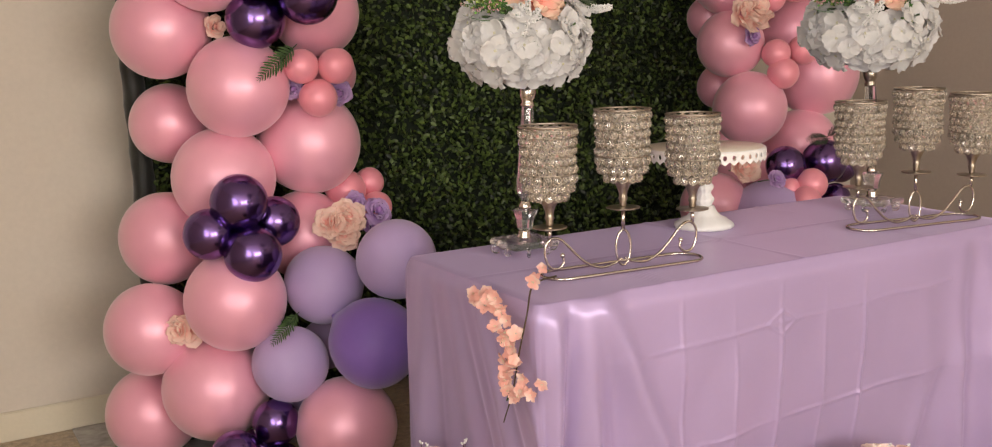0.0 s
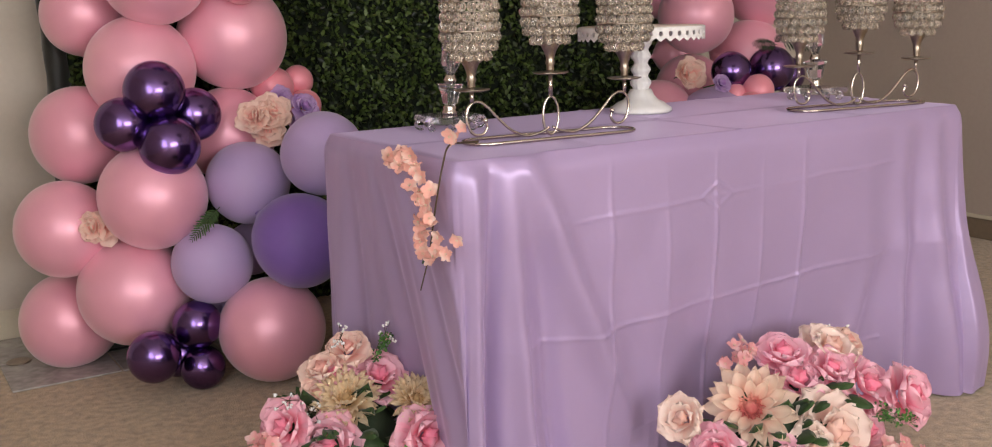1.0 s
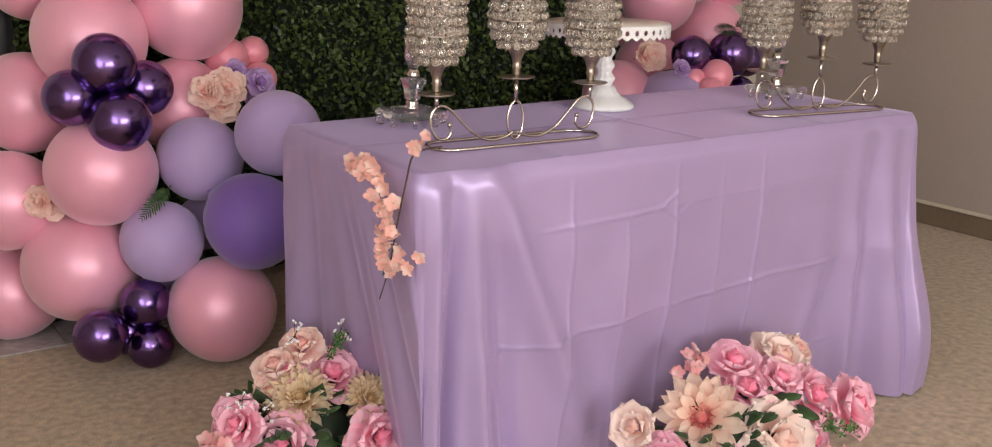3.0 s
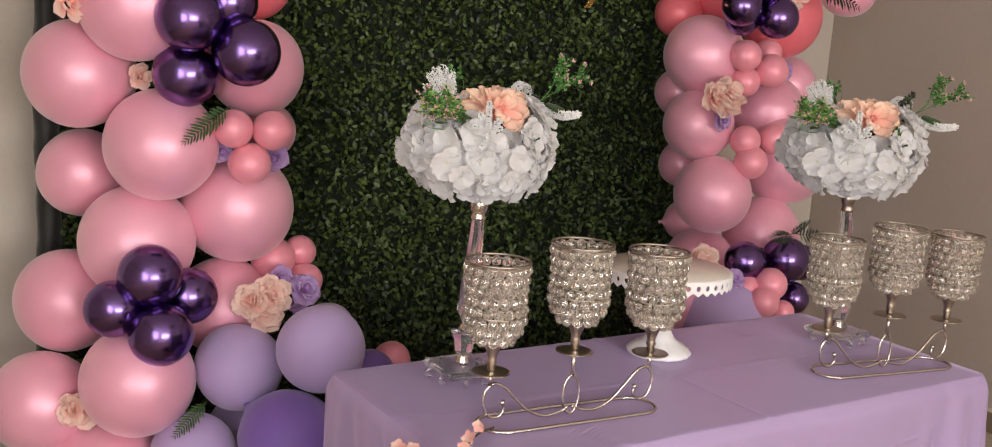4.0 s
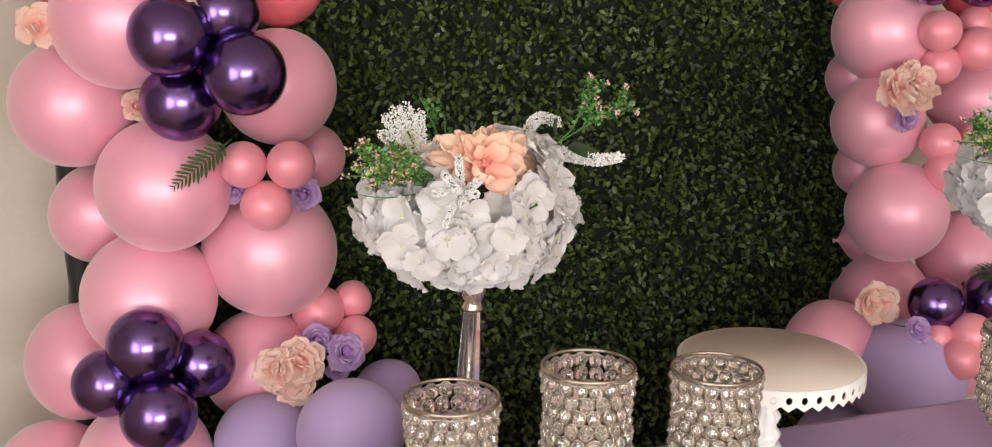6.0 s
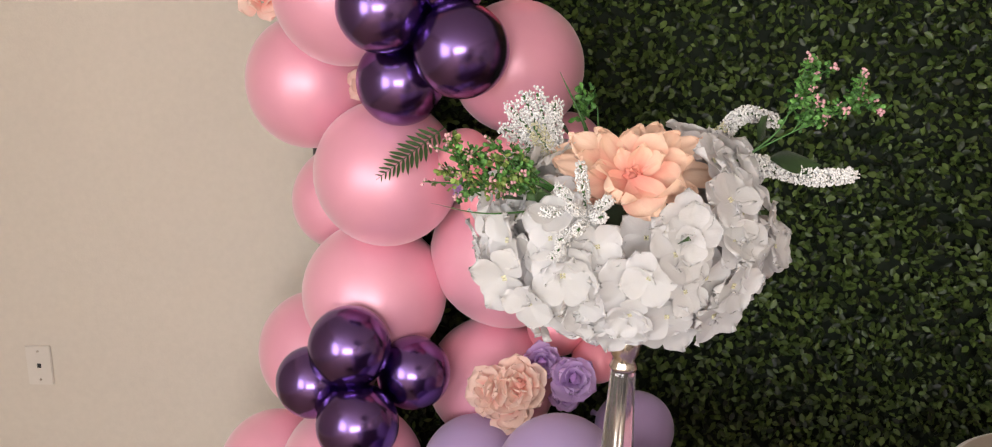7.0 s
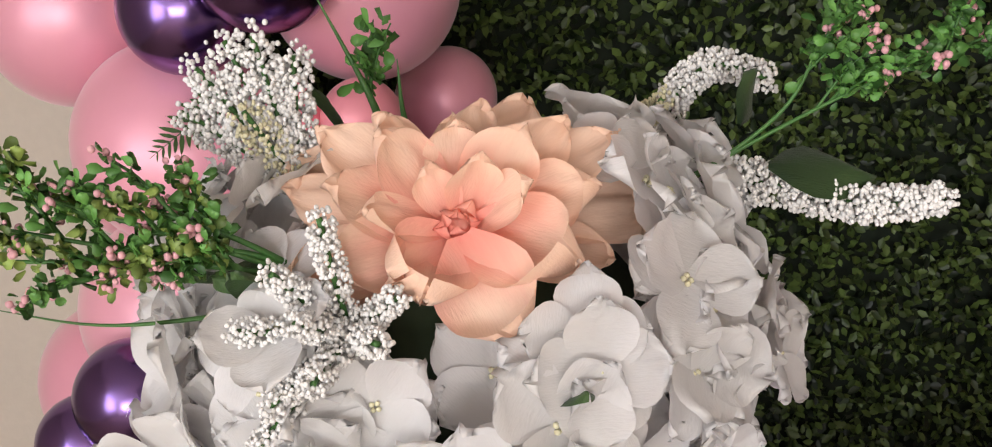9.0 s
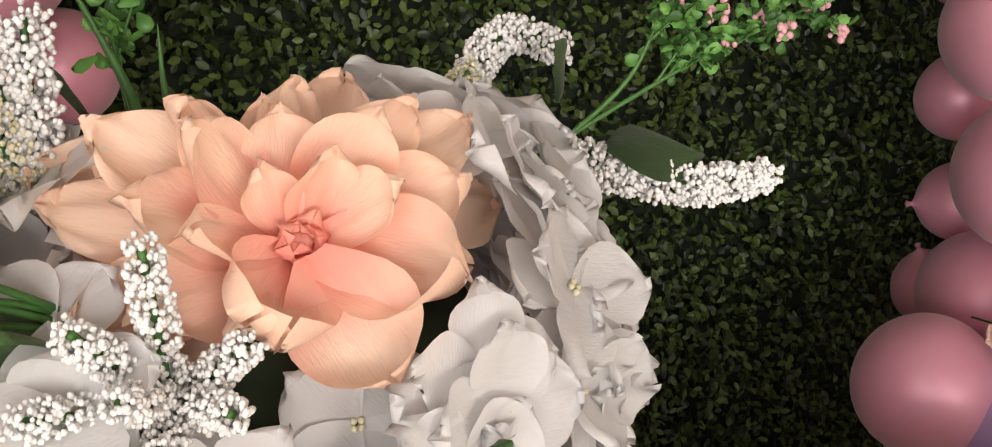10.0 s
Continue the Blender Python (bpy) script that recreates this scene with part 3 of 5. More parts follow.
# ---- flowers: materials and makers ----
def petal_material(name, root, tip, length, rough=0.6, through_light=0.28, vary=0.10, mid=0.5, streak=0.0):
    """Woven fabric petal: colour runs from root to tip, with faint veins, and some light comes through."""
    m = bpy.data.materials.new(name)
    m.use_nodes = True
    t = m.node_tree
    p = t.nodes["Principled BSDF"]
    c = t.nodes.new("ShaderNodeTexCoord")
    sep = t.nodes.new("ShaderNodeSeparateXYZ")
    t.links.new(c.outputs["Object"], sep.inputs[0])
    rng = t.nodes.new("ShaderNodeMapRange")
    rng.inputs["From Max"].default_value = length
    t.links.new(sep.outputs["Y"], rng.inputs["Value"])
    nz = t.nodes.new("ShaderNodeTexNoise")
    nz.inputs["Scale"].default_value, nz.inputs["Detail"].default_value = 1.6 / length, 4.0
    mp = t.nodes.new("ShaderNodeMapping")
    mp.inputs["Scale"].default_value = (3.0, 0.5, 1.0)
    info = t.nodes.new("ShaderNodeObjectInfo")
    off = t.nodes.new("ShaderNodeVectorMath")
    off.operation = "ADD"
    t.links.new(c.outputs["Object"], off.inputs[0])
    t.links.new(info.outputs["Random"], off.inputs[1])
    t.links.new(off.outputs[0], mp.inputs["Vector"])
    t.links.new(mp.outputs[0], nz.inputs["Vector"])
    mix = t.nodes.new("ShaderNodeMath")
    mix.operation = "MULTIPLY_ADD"
    mix.inputs[1].default_value, = (0.5 + streak,)
    t.links.new(nz.outputs["Fac"], mix.inputs[0])
    t.links.new(rng.outputs[0], mix.inputs[2])
    ramp = t.nodes.new("ShaderNodeValToRGB")
    e = ramp.color_ramp.elements
    e[0].position, e[1].position = 0.2 + streak * 0.4, min(1.0, 0.45 + mid)
    e[0].color, e[1].color = (*root, 1), (*tip, 1)
    t.links.new(mix.outputs[0], ramp.inputs[0])
    hsv = t.nodes.new("ShaderNodeHueSaturation")
    val = t.nodes.new("ShaderNodeMapRange")
    val.inputs["To Min"].default_value, val.inputs["To Max"].default_value = 1 - vary, 1 + vary * 0.6
    t.links.new(info.outputs["Random"], val.inputs["Value"])
    t.links.new(val.outputs[0], hsv.inputs["Value"])
    t.links.new(ramp.outputs[0], hsv.inputs["Color"])
    t.links.new(hsv.outputs[0], p.inputs["Base Color"])
    p.inputs["Roughness"].default_value = rough
    p.inputs["Specular IOR Level"].default_value = 0.25
    p.inputs["Sheen Weight"].default_value = 0.15
    b = t.nodes.new("ShaderNodeBump")
    b.inputs["Strength"].default_value, b.inputs["Distance"].default_value = 0.25, 0.002
    weave = t.nodes.new("ShaderNodeTexNoise")
    weave.inputs["Scale"].default_value, weave.inputs["Detail"].default_value = 380.0, 2.0
    t.links.new(mp.outputs[0], weave.inputs["Vector"])
    t.links.new(weave.outputs["Fac"], b.inputs["Height"])
    t.links.new(b.outputs["Normal"], p.inputs["Normal"])
    tr = t.nodes.new("ShaderNodeBsdfTranslucent")
    t.links.new(hsv.outputs[0], tr.inputs["Color"])
    ms = t.nodes.new("ShaderNodeMixShader")
    ms.inputs[0].default_value = through_light
    t.links.new(p.outputs[0], ms.inputs[1])
    t.links.new(tr.outputs[0], ms.inputs[2])
    t.links.new(ms.outputs[0], t.nodes["Material Output"].inputs["Surface"])
    return m


P_WHITE = petal_material("white_petal", (0.79, 0.775, 0.765), (0.82, 0.805, 0.81), 0.03, 0.8, 0.46, vary=0.03)
P_PEACH = petal_material("peach_petal", (0.92, 0.36, 0.30), (0.97, 0.71, 0.55), 0.075, 0.65, 0.36, vary=0.05, mid=0.5, streak=0.25)
P_ARCH = petal_material("pale_peach_petal", (0.98, 0.50, 0.43), (0.99, 0.77, 0.67), 0.05, 0.6, 0.32, vary=0.06)
P_ROSE = petal_material("pink_rose_petal", (0.98, 0.28, 0.42), (1.0, 0.60, 0.70), 0.045, 0.6, 0.32, vary=0.08)
P_BLUSH = petal_material("blush_petal", (0.96, 0.60, 0.50), (1.0, 0.83, 0.74), 0.045, 0.6, 0.32, vary=0.06)
P_CREAM = petal_material("cream_petal", (0.72, 0.47, 0.22), (0.89, 0.74, 0.52), 0.045, 0.6, 0.4, vary=0.08)
P_DAHLIA = petal_material("dahlia_petal", (0.86, 0.40, 0.30), (0.93, 0.74, 0.60), 0.07, 0.6, 0.4, vary=0.05)
P_HEART = petal_material("dahlia_heart_petal", (0.62, 0.14, 0.13), (0.86, 0.42, 0.34), 0.02, vary=0.1)
P_LILAC = petal_material("lilac_rose_petal", (0.50, 0.25, 0.64), (0.68, 0.47, 0.79), 0.04, 0.6, 0.3, vary=0.1)
P_BLOSSOM = petal_material("blossom_petal", (0.90, 0.48, 0.40), (0.95, 0.72, 0.62), 0.016, 0.6, 0.3, vary=0.08)
P_BLOSSOM_P = petal_material("pale_pink_blossom_petal", (0.88, 0.44, 0.44), (0.94, 0.68, 0.66), 0.016, 0.6, 0.45, vary=0.08)
P_LEAF = petal_material("dark_leaf", (0.010, 0.028, 0.008), (0.045, 0.09, 0.024), 0.06, 0.5, 0.12, vary=0.3)
P_GREEN = petal_material("bright_leaf", (0.045, 0.15, 0.025), (0.10, 0.25, 0.045), 0.03, 0.5, 0.25, vary=0.3)
FERN = petal_material("fern_leaf", (0.022, 0.05, 0.012), (0.05, 0.10, 0.025), 0.02, 0.55, 0.15, vary=0.2)
FERN_D = petal_material("dark_fern_leaf", (0.006, 0.012, 0.006), (0.014, 0.028, 0.012), 0.02, 0.55, 0.1, vary=0.2)
STEM = material("green_stem", (0.05, 0.14, 0.03), 0.5, vary=0.25, scale=30, fine=200)
STEM_D = material("brown_stem", (0.07, 0.045, 0.025), 0.6, vary=0.3, scale=30, fine=200)
BUDW = material("white_foam_bud", (0.76, 0.745, 0.73), 0.75, vary=0.08, scale=60, fine=300, per_island=0.5)
BUDY = material("cream_foam_bud", (0.66, 0.62, 0.42), 0.75, vary=0.1, scale=60, fine=300, per_island=0.5)
BUDP = material("pink_foam_bud", (0.62, 0.33, 0.36), 0.7, vary=0.15, scale=60, fine=300, per_island=0.5)
SMALL_G = material("small_green_leaf", (0.030, 0.10, 0.016), 0.5, vary=0.35, scale=20, fine=100, per_island=0.8, second=(0.10, 0.24, 0.05))
SMALL_OL = material("olive_green_leaf", (0.05, 0.10, 0.02), 0.5, vary=0.35, scale=20, fine=100, per_island=0.8, second=(0.20, 0.27, 0.06))
SMALL_DK = material("dark_brown_leaf", (0.012, 0.014, 0.009), 0.5, vary=0.35, scale=20, fine=100, per_island=0.7, second=(0.035, 0.035, 0.022))
FOAM = material("florist_foam", (0.02, 0.035, 0.016), 0.9, vary=0.3)

fl = random.Random(21)


def petal(L, W, cup=0.2, curl=0.2, ruffle=0.0, tip=0.0, nu=6, nv=7, seed=0, narrow=0.25, fat=0.62):
    """A petal from its root at the origin along +y, its face towards +z. cup lifts the sides, curl the tip; fat is where it is widest."""
    verts, faces = [], []
    for j in range(nv + 1):
        v = 1 - (1 - j / nv) ** 1.7
        w = (narrow + (1 - narrow) * math.sin(min(1.0, v / fat) * math.pi / 2)) if v < fat else math.sqrt(max(0.0, 1 - ((v - fat) / (1.0 - fat)) ** (2.3 - tip)))
        w = max(w, 0.05) * W / 2
        for i in range(nu + 1):
            u = 2 * i / nu - 1
            z = cup * W * u * u * (0.4 + 0.6 * v) + curl * L * v * v
            if ruffle:
                z += ruffle * L * v * v * noise.noise((u * 2.3 + seed * 7.1, v * 2.2, seed * 3.7))
            y = L * v * (1 - 0.10 * u * u * v) + (ruffle * 0.06 * L * noise.noise((u * 3.1, seed * 5.0, 1.7)) * v)
            verts.append((u * w, y, z))
    for j in range(nv):
        for i in range(nu):
            a = j * (nu + 1) + i
            faces.append((a, a + 1, a + nu + 2, a + nu + 1))
    return verts, faces


def spread(angle, lift, radius=0.0, height=0.0, twist=0.0, size=1.0):
    """A petal's pose in a bloom that faces +z: angle round it, lift from flat (0) to upright (90), degrees."""
    return (Matrix.Rotation(angle, 4, "Z") @ Matrix.Translation((0, radius, height)) @ Matrix.Rotation(radians(lift), 4, "X")
            @ Matrix.Rotation(twist, 4, "Y") @ Matrix.Diagonal((size, size, size, 1)))


# shared petals
FLORET = []
for k in range(5):
    pieces = []
    for q in range(4):
        pc = petal(0.037, 0.038, 0.10, fl.uniform(-0.28, 0.10), 0.29, nu=7, nv=8, seed=k * 4 + q, narrow=0.2, fat=0.55)
        pieces.append(moved(pc, spread(q * math.pi / 2 + fl.uniform(-0.15, 0.15), fl.uniform(2, 26), 0.001, 0.0006 * (q % 2))))
    FLORET.append(mesh_from("floret", *merge(pieces), P_WHITE))
EYE_ME = mesh_from("eye", *merge([moved(ball(0.0016, 6, 4), Matrix.Translation((0.0022 * math.cos(a), 0.0022 * math.sin(a), 0.002))) for a in (0, 1.6, 3.2, 4.8)]), BUDY)
PEACH_P = [mesh_from("petal", *petal(0.074, 0.035, 0.11, fl.uniform(-0.20, 0.20), 0.20, 0.35, 9, 12, k, 0.35, 0.62), P_PEACH) for k in range(6)]
PEACH_S = [mesh_from("petal", *petal(0.056, 0.034, 0.14, fl.uniform(-0.1, 0.25), 0.22, 0.30, 9, 11, k + 9, 0.3, 0.6), P_PEACH) for k in range(5)]
PEACH_C = [mesh_from("petal", *petal(0.052, 0.044, 0.30, fl.uniform(0.0, 0.3), 0.36, 0.4, 9, 11, k + 40, 0.25, 0.5), P_PEACH) for k in range(3)]
ROSE_P = {n: [mesh_from("petal", *petal(0.046, 0.056, 0.14, fl.uniform(-0.25, -0.05), 0.34, 0.0, 6, 8, k, 0.3, 0.6), m) for k in range(4)]
          for n, m in (("rose", P_ROSE), ("blush", P_BLUSH), ("lilac", P_LILAC), ("arch", P_ARCH))}
RUFFLE_P = [mesh_from("petal", *petal(0.058, 0.060, 0.10, fl.uniform(-0.10, 0.2), 0.16, 0.0, 8, 9, k + 20, 0.3, 0.58), P_ARCH) for k in range(5)]
DAH_P = [mesh_from("petal", *petal(0.070, 0.030, 0.28, fl.uniform(-0.1, 0.15), 0.15, 1.0, 6, 8, k), P_DAHLIA) for k in range(4)]
CREAM_P = [mesh_from("petal", *petal(0.047, 0.014, 0.35, fl.uniform(-0.1, 0.2), 0.12, 0.9, 4, 6, k), P_CREAM) for k in range(4)]
LEAF_P = [mesh_from("leaf", *petal(0.060, 0.036, -0.18, fl.uniform(-0.25, 0.05), 0.15, 1.1, 6, 8, k, 0.12, 0.42), P_LEAF) for k in range(3)]
BLOSSOM = {}
for n, mat_ in (("peach", P_BLOSSOM), ("pink", P_BLOSSOM_P)):
    BLOSSOM[n] = []
    for k in range(3):
        pieces = [moved(petal(0.018, 0.0145, 0.10, 0.05, 0.3, nu=4, nv=5, seed=k * 5 + q, fat=0.55), spread(q * 2 * math.pi / 5, fl.uniform(2, 26), 0.001)) for q in range(5)]
        BLOSSOM[n].append(mesh_from("blossom", *merge(pieces), mat_))
STAMEN = mesh_from("stamens", *merge([moved(ball(0.0010, 6, 4), Matrix.Translation((0.0022 * math.cos(a), 0.0022 * math.sin(a), 0.004))) for a in (0, 1.25, 2.5, 3.8, 5)]), BUDY)


def core(mat, L, W, n, r, lift, seed):
    """The closed heart of a bloom: tight petals rolled into each other."""
    g = random.Random(seed)
    pieces = [moved(ball(r * 0.8, 10, 6), Matrix.Translation((0, 0, L * 0.15)))]
    for k in range(n):
        pieces.append(moved(petal(L, W, 0.45, -0.15, 0.25, nu=5, nv=5, seed=seed + k), spread(k * 2.4, lift + g.uniform(-7, 7), r * (0.3 + 0.7 * k / n), -0.1 * L, size=0.75 + 0.25 * k / n)))
    return mesh_from("heart", *merge(pieces), mat)


ROSE_H = {n: core(m, 0.034, 0.036, 8, 0.009, 84, 3) for n, m in (("rose", P_ROSE), ("blush", P_BLUSH), ("lilac", P_LILAC), ("arch", P_ARCH))}
DAH_H = core(P_HEART, 0.022, 0.009, 34, 0.016, 62, 5)
CREAM_H = core(P_CREAM, 0.020, 0.009, 26, 0.012, 70, 6)
ARCH_H = core(P_ARCH, 0.020, 0.024, 4, 0.005, 68, 9)
PEACH_H = core(P_PEACH, 0.030, 0.024, 7, 0.012, 76, 8)


def rose(parent, name, look_, m, size=1.0, full=1.0, label=""):
    """A rose or peony: heart, then rings of broad petals that open outwards."""
    heart = part(name, ROSE_H[look_], parent, m @ Matrix.Diagonal((size, size, size, 1)), label)
    for ring, (count, lift, rad, hgt, s) in enumerate(((4, 66, 0.010, -0.003, 0.80), (5, 44, 0.012, -0.008, 0.98), (6, 20 * full, 0.012, -0.011, 1.12))):
        for k in range(count):
            a = 2 * math.pi * (k + 0.5 * ring) / count + fl.uniform(-0.2, 0.2)
            part("petal", fl.choice(ROSE_P[look_]), heart, spread(a, lift + fl.uniform(-9, 9), rad, hgt, fl.uniform(-0.15, 0.15), s * fl.uniform(0.9, 1.1)))
    return heart


def daisy(parent, name, heart_me, petals, rings, m, size=1.0, label=""):
    heart = part(name, heart_me, parent, m @ Matrix.Diagonal((size, size, size, 1)), label)
    for count, lift, rad, hgt, s in rings:
        for k in range(count):
            a = 2 * math.pi * (k + (0.5 if count % 2 else 0)) / count + fl.uniform(-0.08, 0.08)
            part("petal", fl.choice(petals), heart, spread(a, lift + fl.uniform(-5, 5), rad, hgt, fl.uniform(-0.12, 0.12), s * fl.uniform(0.92, 1.08)))
    return heart


def beads_along(points, radius, count, size, seed, taper=0.55):
    """Little foam buds packed about a curved axis."""
    g = random.Random(seed)
    pts = [Vector(p) for p in points]
    pieces = []
    for k in range(count):
        t = g.random() * (len(pts) - 1)
        i = min(int(t), len(pts) - 2)
        c = pts[i].lerp(pts[i + 1], t - i)
        r = radius * (1 - taper * t / (len(pts) - 1))
        d = Vector((g.gauss(0, 1), g.gauss(0, 1), g.gauss(0, 1))).normalized() * r * g.uniform(0.75, 1.0)
        pieces.append(moved(ball(size * g.uniform(0.7, 1.2), 5, 4), Matrix.Translation(c + d)))
    return merge(pieces)


def smooth_line(points, n=14):
    """A soft curve through points."""
    P = [Vector(p) for p in points]
    P = [P[0] * 2 - P[1]] + P + [P[-1] * 2 - P[-2]]
    out = []
    for i in range(1, len(P) - 2):
        for k in range(n):
            t = k / n
            a, b, c, d = P[i - 1], P[i], P[i + 1], P[i + 2]
            out.append(0.5 * ((2 * b) + (c - a) * t + (2 * a - 5 * b + 4 * c - d) * t * t + (3 * b - a - 3 * c + d) * t ** 3))
    return out + [P[-2]]


def small_leaves(line, start, count, size, spread_r, seed):
    """Tiny oval leaves round a twig."""
    g = random.Random(seed)
    pieces = []
    n = len(line)
    for k in range(count):
        i = int((start + (1 - start) * g.random()) * (n - 1))
        d = Vector((g.gauss(0, 1), g.gauss(0, 1), g.gauss(0.1, 1))).normalized()
        s = size * g.uniform(0.7, 1.25)
        pieces.append(moved(petal(s, s * 0.75, 0.3, 0.2, nu=2, nv=3), Matrix.Translation(line[i] + d * spread_r * g.random()) @ aim(d.orthogonal(), 0) @ Matrix.Rotation(g.uniform(0, 6.3), 4, "Z")))
    return merge(pieces)


def sprig(parent, points, leaf_mat, seed, leaf=0.009, count=60, r=0.010, buds=14, twigs=5, stem_r=0.0013):
    """A green stem with side twigs, many small leaves and pink buds at the ends."""
    g = random.Random(seed)
    line = smooth_line(points)
    lines = [line]
    for k in range(twigs):
        i = int(len(line) * (0.45 + 0.5 * k / max(1, twigs)))
        i = min(i, len(line) - 1)
        way = (line[-1] - line[len(line) // 2]).normalized() + Vector((g.uniform(-0.7, 0.7), g.uniform(-0.7, 0.7), g.uniform(-0.55, 0.75)))
        end = line[i] + way.normalized() * g.uniform(0.022, 0.042)
        lines.append(smooth_line([line[i], line[i].lerp(end, 0.5) + Vector((0, 0, 0.004)), end], 6))
    stem = part("sprig", mesh_from("sprig", *merge([tube(l, stem_r if k == 0 else stem_r * 0.6, 6, taper=0.5) for k, l in enumerate(lines)]), STEM), parent)
    leaves = merge([small_leaves(l, 0.5 if k == 0 else 0.25, count * 3 // 2 // len(lines) + 2, leaf * 0.9, r, seed + k) for k, l in enumerate(lines)])
    tagged(part("foliage", mesh_from("foliage", *leaves, leaf_mat), stem), kind="stuff")
    if buds:
        pieces = []
        for l in lines:
            for q in range(2 * buds // len(lines) + 2):
                d = Vector((g.uniform(-1, 1), g.uniform(-1, 1), g.uniform(-1, 1))) * r * 0.42
                pieces.append(moved(ball(0.0016 * g.uniform(0.7, 1.3), 6, 4), Matrix.Translation(l[-1 - q % 2] + d)))
        tagged(part("bud_spray", mesh_from("bud_spray", *merge(pieces), BUDP), stem), kind="stuff")
    return stem


def spike(parent, points, radius, count, seed, mat=None, size=0.0024, taper=0.55, name="white_spike"):
    line = smooth_line(points, 8)
    stem = part(name, mesh_from(name, *tube(line, 0.0015, 6), STEM), parent)
    tagged(part("bud_spray", mesh_from("bud_spray", *beads_along(line, radius, count, size, seed, taper), mat or BUDW), stem), kind="stuff")
    return stem


def leaf_at(parent, place, way, size=1.0, spin=0.0):
    y = Vector(way).normalized()
    x = y.cross(Vector((0, 0, 1))).normalized() if abs(y.z) < 0.95 else Vector((1, 0, 0))
    z = x.cross(y)
    m = Matrix((x, y, z)).transposed().to_4x4()
    return part("leaf", fl.choice(LEAF_P), parent, Matrix.Translation(place) @ m @ Matrix.Rotation(spin, 4, "Y") @ Matrix.Diagonal((size, size, size, 1)))


def blade(parent, points, width):
    line = smooth_line(points, 8)
    v, f = tube(line, width, 6, taper=0.08)
    c = Vector(points[0])
    v = [Vector((p.x, p.y, p.z)) for p in v]
    return part("grass_blade", mesh_from("grass_blade", v, f, STEM), parent)


def fern(name, place, tip, normal, length, label, dark=False):
    """A fern frond: a midrib with two rows of narrow leaflets."""
    y = (Vector(tip) - Vector(place)).normalized()
    x = y.cross(Vector(normal)).normalized()
    z = x.cross(y)
    m = Matrix.Translation(place) @ Matrix((x, y, z)).transposed().to_4x4()
    rib = [(0, length * t, 0.06 * length * math.sin(t * 2.6)) for t in np.linspace(0, 1, 14)]
    ob = thing(name, m, label, "fern leaf")
    part("midrib", mesh_from("midrib", *tube(rib, 0.0014, 6, taper=0.3), FERN_D if dark else FERN), ob)
    me = [mesh_from("leaflet", *petal(0.028 * s, 0.0060, 0.1, -0.25, 0.2, 1.0, 2, 4, 3, 0.4, 0.3), FERN_D if dark else FERN) for s in (0.9, 1.1)]
    n = 14
    for k in range(n):
        t = 0.12 + 0.86 * k / n
        s = math.sin(math.pi * (0.18 + 0.80 * t)) * (length / 0.13) * 0.95 + 0.15
        for side in (-1, 1):
            part("leaflet", me[k % 2], ob, Matrix.Translation((0, length * t, 0.06 * length * math.sin(t * 2.6))) @ Matrix.Rotation(-side * radians(62 - 22 * t), 4, "Z") @ Matrix.Rotation(fl.uniform(-0.25, 0.25), 4, "Y") @ Matrix.Diagonal((s, s, s, 1)))
    return ob

# ---- the tall flower stands on the table ----
def vase(x, y, label, dark_top=False, lean=0.0):
    """A square glass foot and a faceted column on it, which stands a little off upright."""
    ob = thing("flower_stand", pose(x, y, TZ + 0.0035), label, "flower stand", "crystal flower stands on the table")
    tip = Matrix.Translation((0, 0, 0.034)) @ Matrix.Rotation(radians(lean), 4, "Y") @ Matrix.Translation((0, 0, -0.034))
    bm = box_bm(-0.062, 0.062, -0.062, 0.062, 0.018, 0.034, 0.004)
    part("base_plate", mesh_bm("base_plate", bm, CRYSTAL, False), ob, label="clear glass square base")
    foot = []
    for k in range(4):
        ring = [(0.010 * math.cos(q), 0, 0.0115 + 0.0085 * math.sin(q)) for q in np.linspace(-2.2, 2.6, 12)]
        foot.append(mesh_from("foot", *moved(tube(ring, 0.0050, 8, taper=0.7), Matrix.Translation((0.064, 0, 0.002))), CRYSTAL))
    for k in range(8):
        part("foot", foot[0], ob, Matrix.Rotation(radians(45 * k + 22), 4, "Z") @ Matrix.Translation((0.004 if k % 2 else 0.0, 0, 0)))
    part("lower_collar", mesh_from("lower_collar", *lathe([(0.016, 0.034), (0.017, 0.040), (0.013, 0.044), (0.015, 0.050), (0.012, 0.056)], 24), SILVER), ob, tip, label="polished silver collar")
    cup = mesh_from("glass_cup", *lathe([(0.013, 0.056), (0.019, 0.060), (0.023, 0.082), (0.031, 0.100), (0.031, 0.104), (0.014, 0.106)], 8), CRYSTAL, False)
    part("glass_cup", cup, ob, tip)
    part("middle_collar", mesh_from("middle_collar", *lathe([(0.013, 0.106), (0.015, 0.112), (0.012, 0.118), (0.011, 0.124)], 24), SILVER), ob, tip, label="polished silver collar")
    part("column", mesh_from("column", *lathe([(0.009, 0.124), (0.024, 0.150), (0.0235, 0.158), (0.0145, 0.345), (0.0135, 0.350)], 8), CRYSTAL, False), ob, tip, label="faceted clear crystal column")
    part("core_rod", mesh_from("core_rod", *lathe([(0.004, 0.125), (0.004, 0.349)], 10), SILVER), ob, tip)
    part("neck", mesh_from("neck", *lathe([(0.015, 0.350), (0.0165, 0.354), (0.0145, 0.358), (0.013, 0.364), (0.0175, 0.372), (0.019, 0.384), (0.0175, 0.394), (0.014, 0.398), (0.02, 0.402), (0.024, 0.412), (0.022, 0.414)], 28), PEWTER if dark_top else SILVER), ob, tip, label="turned silver neck")
    return ob


